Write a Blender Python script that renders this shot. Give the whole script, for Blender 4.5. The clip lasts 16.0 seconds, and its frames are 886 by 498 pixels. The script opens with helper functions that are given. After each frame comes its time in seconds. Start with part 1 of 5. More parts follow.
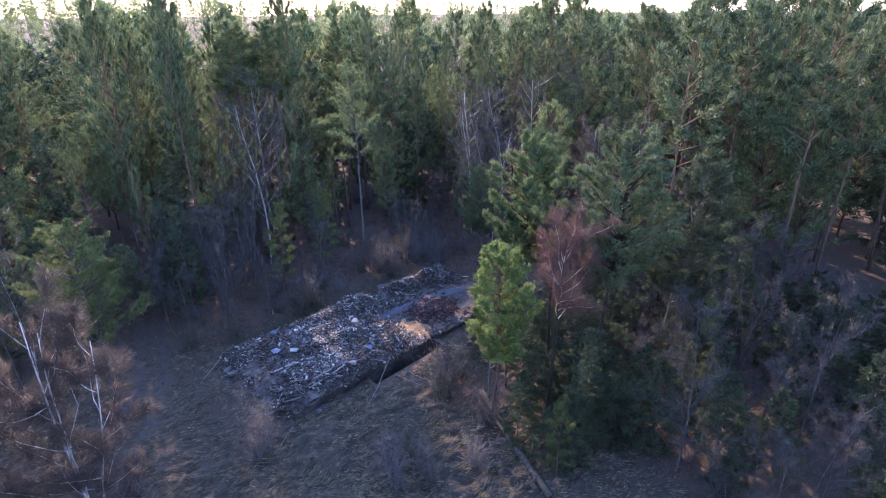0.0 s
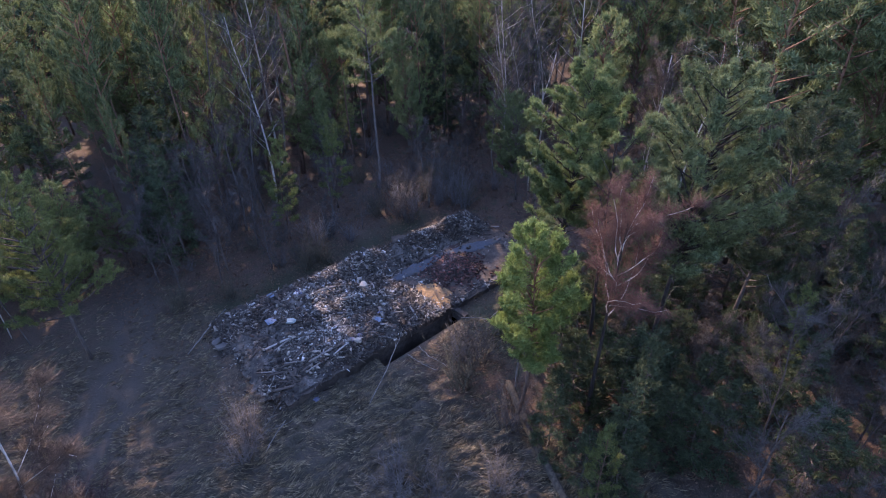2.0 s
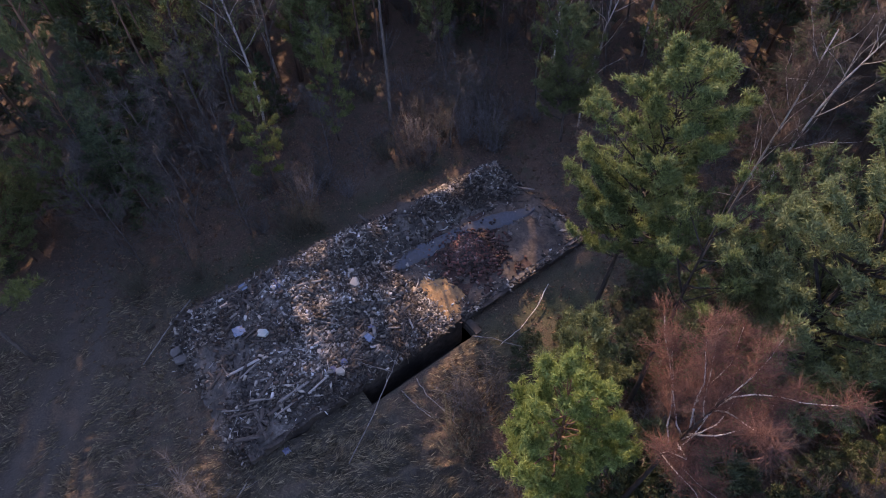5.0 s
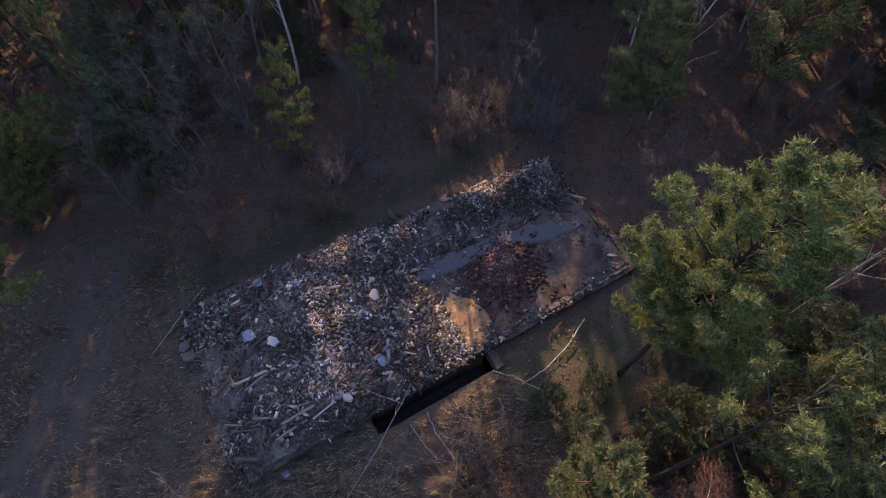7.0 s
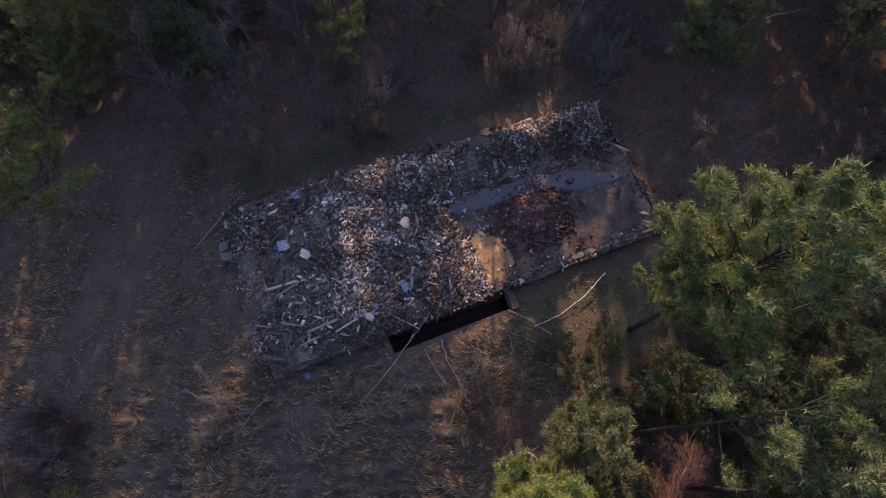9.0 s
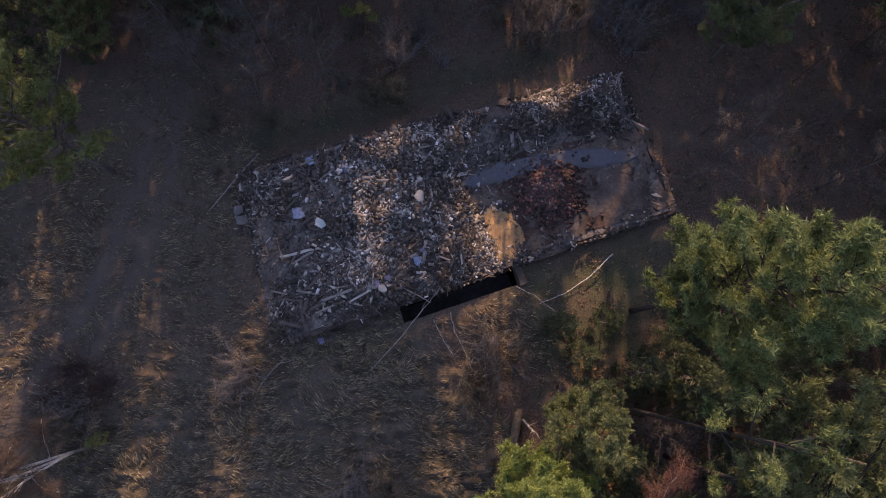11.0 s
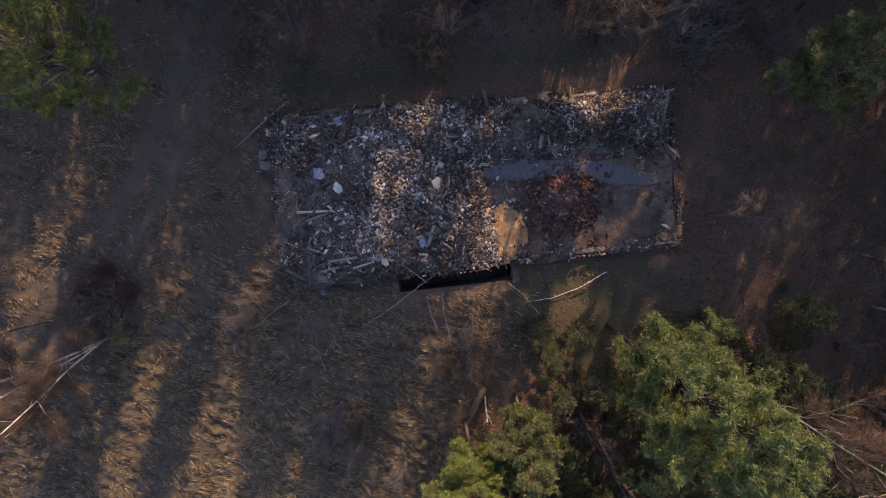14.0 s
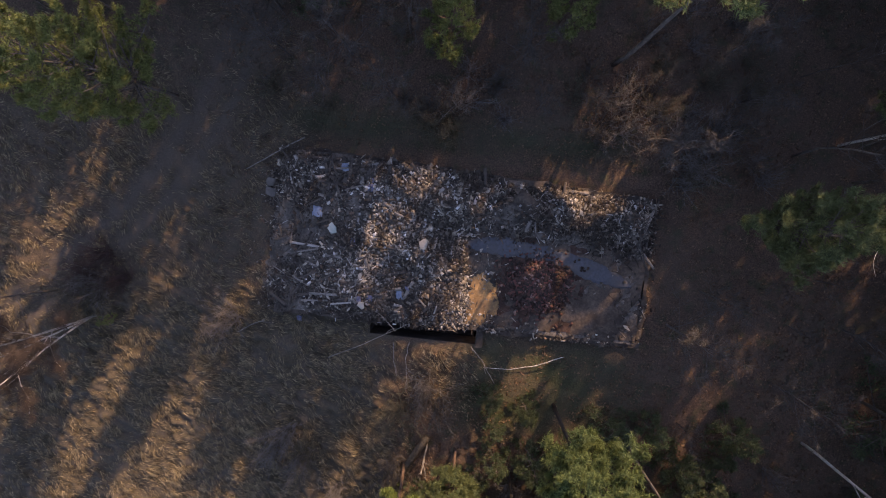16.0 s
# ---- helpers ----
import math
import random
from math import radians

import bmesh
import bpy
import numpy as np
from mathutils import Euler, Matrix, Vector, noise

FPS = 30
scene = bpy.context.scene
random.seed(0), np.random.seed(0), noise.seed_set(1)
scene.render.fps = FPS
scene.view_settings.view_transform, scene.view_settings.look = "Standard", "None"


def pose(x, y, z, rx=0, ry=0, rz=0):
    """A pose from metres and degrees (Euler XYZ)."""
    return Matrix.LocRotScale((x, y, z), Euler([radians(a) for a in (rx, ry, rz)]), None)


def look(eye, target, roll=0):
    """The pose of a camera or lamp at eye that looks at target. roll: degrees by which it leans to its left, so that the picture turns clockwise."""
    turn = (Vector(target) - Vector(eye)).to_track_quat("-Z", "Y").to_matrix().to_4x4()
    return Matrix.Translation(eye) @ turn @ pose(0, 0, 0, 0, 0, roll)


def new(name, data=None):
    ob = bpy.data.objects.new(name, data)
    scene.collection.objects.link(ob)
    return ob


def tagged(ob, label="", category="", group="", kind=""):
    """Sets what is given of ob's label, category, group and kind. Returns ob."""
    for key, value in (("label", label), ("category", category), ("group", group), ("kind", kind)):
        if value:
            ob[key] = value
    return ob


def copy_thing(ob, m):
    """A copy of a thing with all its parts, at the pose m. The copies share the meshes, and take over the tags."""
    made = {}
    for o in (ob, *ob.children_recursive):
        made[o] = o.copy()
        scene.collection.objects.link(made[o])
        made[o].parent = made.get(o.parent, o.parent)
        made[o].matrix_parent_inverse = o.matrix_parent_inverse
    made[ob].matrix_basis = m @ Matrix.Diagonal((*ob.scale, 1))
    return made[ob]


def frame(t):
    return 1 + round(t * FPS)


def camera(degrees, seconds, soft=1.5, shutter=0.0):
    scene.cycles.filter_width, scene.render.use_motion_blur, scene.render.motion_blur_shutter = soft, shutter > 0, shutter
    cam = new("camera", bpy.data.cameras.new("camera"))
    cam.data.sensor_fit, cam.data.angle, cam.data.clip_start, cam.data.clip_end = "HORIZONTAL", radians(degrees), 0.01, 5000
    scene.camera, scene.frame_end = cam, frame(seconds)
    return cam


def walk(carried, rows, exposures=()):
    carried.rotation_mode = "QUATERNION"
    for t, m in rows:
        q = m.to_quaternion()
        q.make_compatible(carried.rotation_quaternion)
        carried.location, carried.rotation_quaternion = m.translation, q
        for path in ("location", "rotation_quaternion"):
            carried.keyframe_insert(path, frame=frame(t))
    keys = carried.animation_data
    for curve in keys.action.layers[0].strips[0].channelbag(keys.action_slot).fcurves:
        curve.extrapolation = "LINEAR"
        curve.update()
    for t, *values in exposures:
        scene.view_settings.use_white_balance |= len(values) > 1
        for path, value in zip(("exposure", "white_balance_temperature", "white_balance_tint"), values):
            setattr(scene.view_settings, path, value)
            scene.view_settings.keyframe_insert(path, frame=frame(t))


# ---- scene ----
EXPOSURES = [(0, 2.3, 5200, 37), (1.5, 2.07, 5400, 37), (3, 1.8, 5700, 38), (5.5, 1.55, 6350, 41), (9, 1.4, 6650, 41), (16, 1.3, 6900, 35)]
cam = camera(77.8, 16.0, 1.0)
ROWS = [
    (0, -21.939, -27.812, 21.134, 66.77, 0.49, -46.14),
    (0.5, -20.623, -26.746, 20.997, 65.50, 0.50, -45.44),
    (1, -19.311, -25.607, 21.012, 62.80, 0.63, -44.73),
    (1.5, -17.881, -24.442, 20.986, 59.91, 0.84, -43.50),
    (2, -16.410, -23.243, 20.980, 57.25, 1.11, -42.47),
    (2.5, -14.933, -21.981, 20.954, 54.66, 1.42, -41.30),
    (3, -13.488, -20.711, 20.959, 52.49, 1.57, -40.95),
    (3.2, -12.940, -20.213, 21.029, 51.61, 1.63, -40.99),
    (5.3, -7.488, -14.779, 22.771, 38.62, 1.04, -36.77),
    (5.5, -7.079, -14.246, 22.842, 37.57, 0.99, -36.35),
    (6, -5.997, -13.166, 23.044, 35.22, 1.17, -34.33),
    (6.5, -5.203, -11.966, 23.394, 32.77, 0.81, -32.03),
    (7, -4.484, -11.002, 23.649, 30.52, 0.72, -29.50),
    (7.5, -3.913, -10.393, 23.900, 28.19, 0.86, -26.81),
    (8, -3.889, -10.257, 24.150, 25.20, 0.62, -24.48),
    (8.5, -3.872, -10.221, 24.474, 22.47, 0.66, -22.53),
    (9, -4.018, -10.008, 24.803, 20.46, 0.29, -21.32),
    (11.3, -3.749, -6.826, 26.149, 10.04, -0.65, -18.24),
    (11.5, -3.517, -6.433, 26.236, 8.90, -0.39, -17.76),
    (12, -3.185, -5.322, 26.557, 5.87, -0.33, -16.21),
    (12.5, -2.777, -4.183, 26.846, 2.85, -0.11, -13.86),
    (13, -2.431, -3.058, 27.188, 0.02, 0.01, -11.96),
    (13.5, -2.030, -1.941, 27.503, -2.78, 0.28, -9.66),
    (14, -1.631, -0.793, 27.799, -5.09, 0.59, -6.52),
    (14.5, -1.261, 0.258, 28.133, -5.39, 1.02, -2.94),
    (15, -0.931, 1.217, 28.471, -5.58, 1.39, 0.11),
    (15.5, -0.559, 2.055, 28.795, -5.64, 1.86, 2.94),
    (16, -0.251, 2.827, 29.163, -5.67, 2.30, 5.77),
]
walk(cam, [(t, pose(x, y, z, rx, ry, rz)) for t, x, y, z, rx, ry, rz in ROWS], EXPOSURES)

# ---- light ----
SUN_AZIMUTH, SUN_HEIGHT = 66.5, 28.0          # degrees, counted from +X and from the ground
sun_way = Vector((math.cos(radians(SUN_AZIMUTH)) * math.cos(radians(SUN_HEIGHT)),
                  math.sin(radians(SUN_AZIMUTH)) * math.cos(radians(SUN_HEIGHT)), math.sin(radians(SUN_HEIGHT))))
sun_data = bpy.data.lights.new("sun", "SUN")
sun_data.energy, sun_data.angle, sun_data.color = 3.4, radians(0.6), (1.0, 0.73, 0.39)
sun_lamp = new("sun", sun_data)
sun_lamp.matrix_world = look(sun_way * 100, (0, 0, 0))
world = bpy.data.worlds.new("sky")
world.use_nodes = True
scene.world = world
sky = world.node_tree.nodes.new("ShaderNodeTexSky")
sky.sky_type, sky.sun_disc = "NISHITA", False
sky.sun_elevation, sky.sun_rotation = radians(SUN_HEIGHT), radians(90 - SUN_AZIMUTH)
sky.air_density, sky.dust_density, sky.ozone_density = 1.3, 0.8, 2.0
background = world.node_tree.nodes["Background"]
background.inputs["Strength"].default_value = 0.15
world.node_tree.links.new(sky.outputs[0], background.inputs["Color"])

# ---- materials ----


class Nodes:
    """A few shorthands for one node material."""

    def __init__(self, name, rough=0.9):
        self.mat = bpy.data.materials.new(name)
        self.mat.use_nodes = True
        self.tree = self.mat.node_tree
        self.bsdf = self.tree.nodes["Principled BSDF"]
        self.bsdf.inputs["Roughness"].default_value = rough
        self.bsdf.inputs["Specular IOR Level"].default_value = 0.25
        self.out = self.tree.nodes["Material Output"]

    def add(self, kind):
        return self.tree.nodes.new(kind)

    def link(self, a, b):
        self.tree.links.new(a, b)

    def coords(self, world_space=False):
        if world_space:
            return self.add("ShaderNodeNewGeometry").outputs["Position"]
        return self.add("ShaderNodeTexCoord").outputs["Object"]

    def noise(self, scale, detail=4.0, rough=0.6, where=None, stretch=None):
        n = self.add("ShaderNodeTexNoise")
        n.inputs["Scale"].default_value, n.inputs["Detail"].default_value = scale, detail
        n.inputs["Roughness"].default_value = rough
        where = where or self.coords()
        if stretch:
            m = self.add("ShaderNodeMapping")
            m.inputs["Scale"].default_value = stretch
            self.link(where, m.inputs["Vector"])
            where = m.outputs[0]
        self.link(where, n.inputs["Vector"])
        return n.outputs["Fac"]

    def ramp(self, fac, stops, interpolation="LINEAR"):
        r = self.add("ShaderNodeValToRGB")
        r.color_ramp.interpolation = interpolation
        e = r.color_ramp.elements
        while len(e) < len(stops):
            e.new(0.5)
        for el, (p, c) in zip(e, stops):
            el.position, el.color = p, (*c, 1) if len(c) == 3 else c
        self.link(fac, r.inputs["Fac"])
        return r.outputs["Color"]

    def mix(self, fac, a, b, mode="MIX"):
        m = self.add("ShaderNodeMix")
        m.data_type, m.blend_type = "RGBA", mode
        for k, v in ((0, fac), (6, a), (7, b)):
            if isinstance(v, (int, float)):
                m.inputs[k].default_value = v
            elif isinstance(v, tuple):
                m.inputs[k].default_value = (*v, 1)
            else:
                self.link(v, m.inputs[k])
        return m.outputs[2]

    def bump(self, height, strength=0.4, distance=0.02):
        b = self.add("ShaderNodeBump")
        b.inputs["Strength"].default_value, b.inputs["Distance"].default_value = strength, distance
        self.link(height, b.inputs["Height"])
        self.link(b.outputs[0], self.bsdf.inputs["Normal"])

    def colour(self, socket):
        self.link(socket, self.bsdf.inputs["Base Color"])
        return self

    def translucent(self, socket, share):
        """Thin leaves and needles let a share of the light through."""
        t, s = self.add("ShaderNodeBsdfTranslucent"), self.add("ShaderNodeMixShader")
        self.link(socket, t.inputs["Color"])
        s.inputs[0].default_value = share
        self.link(self.bsdf.outputs[0], s.inputs[1])
        self.link(t.outputs[0], s.inputs[2])
        self.link(s.outputs[0], self.out.inputs["Surface"])

    def island(self):
        return self.add("ShaderNodeNewGeometry").outputs["Random Per Island"]

    def each(self):
        return self.add("ShaderNodeObjectInfo").outputs["Random"]

    def attribute(self, name):
        a = self.add("ShaderNodeAttribute")
        a.attribute_name = name
        return a.outputs["Fac"]


def needles(name, dark, mid, light, share=0.3):
    n = Nodes(name, 0.7)
    c = n.ramp(n.island(), [(0.0, dark), (0.55, mid), (1.0, light)])
    c = n.mix(n.ramp(n.noise(0.9, 3), [(0.35, (0, 0, 0)), (0.65, (1, 1, 1))]), c, n.mix(0.5, c, light), "MIX")
    c = n.mix(n.each(), c, n.mix(0.35, c, mid, "MULTIPLY"))
    n.colour(c).translucent(c, share)
    return n.mat


def twigs(name, dark, light):
    n = Nodes(name, 0.75)
    n.colour(n.ramp(n.island(), [(0.0, dark), (1.0, light)]))
    return n.mat


def bark(name, dark, light, upper=None, low=0.0, high=1.0):
    n = Nodes(name, 0.92)
    at = n.coords()
    streak = n.noise(9, 5, 0.65, at, (1, 1, 0.25))
    c = n.ramp(streak, [(0.35, dark), (0.68, light)])
    if upper:
        sep, mr = n.add("ShaderNodeSeparateXYZ"), n.add("ShaderNodeMapRange")
        n.link(at, sep.inputs[0])
        n.link(sep.outputs["Z"], mr.inputs["Value"])
        mr.inputs["From Min"].default_value, mr.inputs["From Max"].default_value = low, high
        c = n.mix(mr.outputs[0], c, n.ramp(streak, [(0.3, tuple(0.5 * v for v in upper)), (0.7, upper)]))
    n.colour(c).bump(streak, 0.7, 0.03)
    return n.mat


def birch_bark():
    n = Nodes("birch_bark", 0.6)
    at = n.coords()
    marks = n.noise(7, 4, 0.7, at, (1, 1, 3.5))
    patches = n.noise(1.6, 3, 0.6, at)
    c = n.ramp(marks, [(0.36, (0.06, 0.05, 0.045)), (0.44, (0.42, 0.39, 0.35)), (0.8, (0.6, 0.57, 0.52))])
    n.colour(n.mix(n.ramp(patches, [(0.5, (0, 0, 0)), (0.75, (0.6, 0.6, 0.6))]), c, (0.22, 0.18, 0.15))).bump(marks, 0.3)
    return n.mat


def ground_material():
    n = Nodes("forest_ground", 0.96)
    at = n.coords(True)
    big, mid, fine = n.noise(0.16, 4, 0.6, at), n.noise(1.3, 5, 0.65, at), n.noise(14, 4, 0.7, at)
    grass = n.ramp(fine, [(0.3, (0.026, 0.023, 0.016)), (0.55, (0.066, 0.057, 0.037)), (0.75, (0.155, 0.131, 0.08))])
    earth = n.ramp(fine, [(0.3, (0.044, 0.038, 0.032)), (0.7, (0.108, 0.09, 0.073))])
    litter = n.ramp(fine, [(0.32, (0.032, 0.022, 0.017)), (0.55, (0.1, 0.066, 0.046)), (0.75, (0.205, 0.136, 0.09))])
    # moss green, darkened so that it also serves as painted ground shade
    moss_shade = n.ramp(fine, [(0.35, (0.019, 0.024, 0.012)), (0.7, (0.062, 0.072, 0.033))])
    c = n.mix(n.ramp(mid, [(0.4, (0, 0, 0)), (0.6, (1, 1, 1))]), grass, n.mix(0.6, grass, earth))
    wood = n.mix(n.ramp(mid, [(0.52, (0, 0, 0)), (0.66, (0.8, 0.8, 0.8))]), litter, moss_shade)
    c = n.mix(n.attribute("wood"), c, wood)
    c = n.mix(n.attribute("track"), c, earth)
    c = n.mix(n.attribute("moss_shade"), c, moss_shade)
    c = n.mix(n.ramp(big, [(0.42, (0, 0, 0)), (0.62, (0.5, 0.5, 0.5))]), c, n.mix(0.6, c, (0.075, 0.066, 0.052)))
    n.colour(c).bump(n.mix(0.5, mid, fine), 0.9, 0.12)
    return n.mat


def rubble_material(name, stops, per_object=False, bump=0.5):
    n = Nodes(name, 0.9)
    at = n.coords()
    c = n.ramp(n.each() if per_object else n.island(), stops, "CONSTANT")
    zone = n.noise(0.75, 3, 0.6, n.coords(True))
    c = n.mix(n.ramp(zone, [(0.45, (0.95, 0.95, 0.95)), (0.56, (0, 0, 0))]), c, n.mix(0.95, c, (0.36, 0.32, 0.29), "MULTIPLY"))
    grain = n.noise(30, 4, 0.7, at)
    c = n.mix(n.ramp(grain, [(0.35, (0.7, 0.7, 0.7)), (0.65, (0, 0, 0))]), c, n.mix(0.6, c, (0.1, 0.085, 0.07)))
    n.colour(c).bump(grain, bump, 0.01)
    return n.mat


def plain(name, dark, light, scale=6.0, rough=0.9, bump=0.5, second=None):
    n = Nodes(name, rough)
    at = n.coords()
    a, b = n.noise(scale, 5, 0.65, at), n.noise(scale * 0.15, 4, 0.6, at)
    c = n.ramp(a, [(0.3, dark), (0.7, light)])
    c = n.mix(n.ramp(b, [(0.4, (0, 0, 0)), (0.65, (0.8, 0.8, 0.8))]), c, second or tuple(0.55 * v for v in dark))
    n.colour(c).bump(a, bump, 0.02)
    return n.mat


def wood_material():
    n = Nodes("weathered_wood", 0.85)
    at = n.coords()
    grain = n.noise(5, 5, 0.7, at, (0.6, 9, 9))
    a = n.ramp(grain, [(0.3, (0.13, 0.12, 0.11)), (0.7, (0.46, 0.43, 0.385))])
    b = n.ramp(grain, [(0.3, (0.03, 0.026, 0.023)), (0.7, (0.115, 0.096, 0.08))])
    pale = n.ramp(n.each(), [(0.0, (0, 0, 0)), (0.6, (0.45, 0.45, 0.45)), (0.86, (1, 1, 1))], "CONSTANT")
    n.colour(n.mix(pale, b, a)).bump(grain, 0.5, 0.01)
    return n.mat


PALETTE = [(0.0, (0.03, 0.028, 0.026)), (0.24, (0.078, 0.071, 0.062)), (0.46, (0.135, 0.122, 0.104)), (0.66, (0.14, 0.095, 0.07)),
           (0.74, (0.25, 0.225, 0.188)), (0.86, (0.41, 0.375, 0.31)), (0.95, (0.58, 0.555, 0.5)), (0.985, (0.72, 0.71, 0.69))]
PALE = [(0.0, (0.06, 0.054, 0.048)), (0.3, (0.18, 0.165, 0.14)), (0.55, (0.32, 0.3, 0.26)), (0.78, (0.47, 0.46, 0.43)), (0.93, (0.68, 0.69, 0.69))]
M_GROUND = ground_material()
M_RUBBLE = rubble_material("rubble", PALETTE)
M_PLASTER = rubble_material("plaster_rubble", PALE)
M_BRICK = rubble_material("loose_brick", PALETTE, True)
M_RED = rubble_material("red_brick", [(0.0, (0.028, 0.018, 0.016)), (0.25, (0.075, 0.038, 0.031)), (0.5, (0.055, 0.034, 0.03)), (0.7, (0.15, 0.058, 0.046)), (0.94, (0.25, 0.17, 0.15))])
M_RED_EACH = rubble_material("red_brick_single", [(0.0, (0.026, 0.018, 0.016)), (0.25, (0.085, 0.04, 0.032)), (0.5, (0.06, 0.037, 0.032)), (0.66, (0.17, 0.062, 0.048)), (0.93, (0.24, 0.16, 0.14))], True)
M_FINES = plain("rubble_fines", (0.065, 0.06, 0.054), (0.19, 0.168, 0.143), 9, 0.95, 0.9)
M_RED_DUST = plain("brick_dust", (0.035, 0.022, 0.018), (0.1, 0.062, 0.048), 9, 0.95, 0.8)
M_WALL = plain("old_wall", (0.04, 0.034, 0.028), (0.115, 0.096, 0.08), 3.5, 0.95, 0.8)
M_CONCRETE = plain("pale_concrete", (0.05, 0.055, 0.063), (0.09, 0.098, 0.114), 7, 0.85, 0.4, (0.075, 0.072, 0.07))
M_STONE = plain("grey_stone", (0.075, 0.07, 0.064), (0.145, 0.135, 0.122), 5, 0.85, 0.5)
M_SLAB = plain("floor_slab", (0.05, 0.041, 0.034), (0.13, 0.103, 0.08), 7, 0.9, 0.5)
M_SAND = plain("sandy_patch", (0.13, 0.08, 0.038), (0.4, 0.25, 0.11), 6, 0.95, 1.0, (0.13, 0.085, 0.05))
M_WOOD = wood_material()
M_PINE_BARK = bark("pine_bark", (0.05, 0.035, 0.028), (0.17, 0.115, 0.085), (0.24, 0.14, 0.085), 5.0, 12.0)
M_DARK_BARK = bark("grey_bark", (0.05, 0.045, 0.042), (0.16, 0.14, 0.125))
M_BIRCH = birch_bark()
# lower stem dark as rough old bark and as shade put into the colour
M_BIRCH_SHADED = bark("birch_stem_shaded_below", (0.05, 0.045, 0.042), (0.15, 0.13, 0.115), (0.4, 0.375, 0.345), 6.5, 9.0)
# bark darkened to paint the shade under and inside the crowns
M_SHADED_BARK = bark("shaded_bark", (0.02, 0.018, 0.016), (0.055, 0.047, 0.04))
M_LIMB = bark("birch_limb", (0.26, 0.24, 0.22), (0.62, 0.59, 0.55))
M_LOG = bark("mossy_log", (0.035, 0.032, 0.024), (0.11, 0.09, 0.065))
M_DEAD = bark("bleached_branch", (0.1, 0.09, 0.08), (0.29, 0.27, 0.245))
M_RED_TWIG = twigs("reddish_twigs", (0.052, 0.028, 0.022), (0.135, 0.069, 0.053))
M_PALE_TWIG = twigs("pale_twigs", (0.06, 0.055, 0.05), (0.16, 0.148, 0.135))
M_DUSKY_TWIG = twigs("dusky_twigs", (0.03, 0.018, 0.016), (0.075, 0.044, 0.038))
M_GREY_TWIG = twigs("grey_twigs", (0.036, 0.032, 0.028), (0.105, 0.095, 0.083))
M_BROWN_TWIG = twigs("brown_twigs", (0.03, 0.023, 0.018), (0.085, 0.062, 0.048))
M_OLIVE_TWIG = twigs("olive_twigs", (0.04, 0.036, 0.024), (0.11, 0.1, 0.066))
M_NEEDLE = needles("pine_needles", (0.048, 0.074, 0.03), (0.14, 0.18, 0.07), (0.27, 0.31, 0.13), 0.36)
M_BRIGHT = needles("young_needles", (0.055, 0.092, 0.024), (0.15, 0.215, 0.054), (0.3, 0.37, 0.12), 0.4)
# darker copy of the pine needles, with the crowns' shade in the colour
M_SHADE = needles("shaded_pine_needles", (0.035, 0.055, 0.026), (0.09, 0.12, 0.052), (0.19, 0.225, 0.1), 0.32)
M_FULL = needles("full_needles", (0.036, 0.06, 0.024), (0.118, 0.168, 0.06), (0.27, 0.33, 0.13), 0.38)
M_OLIVE = needles("olive_needles", (0.042, 0.062, 0.022), (0.125, 0.158, 0.052), (0.255, 0.285, 0.1), 0.36)
M_SPRUCE = needles("dark_needles", (0.026, 0.042, 0.024), (0.056, 0.082, 0.042), (0.115, 0.145, 0.072), 0.3)
M_GRASS = needles("dry_grass", (0.025, 0.021, 0.015), (0.082, 0.069, 0.046), (0.32, 0.265, 0.16), 0.12)
M_LEAF = needles("fallen_leaves", (0.045, 0.028, 0.019), (0.112, 0.07, 0.046), (0.24, 0.16, 0.1), 0.15)
M_PALE = plain("pale_plaster", (0.26, 0.235, 0.19), (0.42, 0.385, 0.32), 8, 0.8, 0.3, (0.2, 0.18, 0.155))
M_BLUE = plain("blue_plastic", (0.09, 0.12, 0.18), (0.17, 0.21, 0.28), 9, 0.6, 0.3, (0.22, 0.25, 0.3))
M_INDIGO = plain("dirty_blue_sheet", (0.05, 0.055, 0.09), (0.11, 0.12, 0.19), 12, 0.7, 0.4, (0.17, 0.18, 0.24))
M_CYAN = plain("pale_sheet", (0.22, 0.265, 0.25), (0.34, 0.38, 0.355), 6, 0.6, 0.3, (0.28, 0.32, 0.3))
# near-black colour that holds the shade inside the light well
M_PIT_SHADE = plain("pit_shade", (0.03, 0.027, 0.025), (0.07, 0.06, 0.055), 3, 0.95, 0.5)

# ---- geometry tools ----


def mesh_of(name, verts, faces, mat, smooth=False):
    verts, faces = np.asarray(verts, np.float32), np.asarray(faces, np.int32)
    me = bpy.data.meshes.new(name)
    me.vertices.add(len(verts))
    me.vertices.foreach_set("co", verts.ravel())
    k = faces.shape[1]
    me.loops.add(faces.size)
    me.loops.foreach_set("vertex_index", faces.ravel())
    me.polygons.add(len(faces))
    me.polygons.foreach_set("loop_start", np.arange(0, faces.size, k, dtype=np.int32))
    if smooth:
        me.polygons.foreach_set("use_smooth", np.ones(len(faces), bool))
    me.update(calc_edges=True)
    me.validate()
    me.materials.append(mat)
    return me


def part(name, me, parent, label=""):
    ob = new(name, me)
    ob.parent = parent
    if label:
        tagged(ob, label)
    return ob


def unit(v):
    return v / np.maximum(np.linalg.norm(v, axis=-1, keepdims=True), 1e-9)


def join(pieces):
    verts, faces, at = [], [], 0
    for v, f in pieces:
        verts.append(v)
        faces.append(np.asarray(f) + at)
        at += len(v)
    return np.concatenate(verts), np.concatenate(faces)


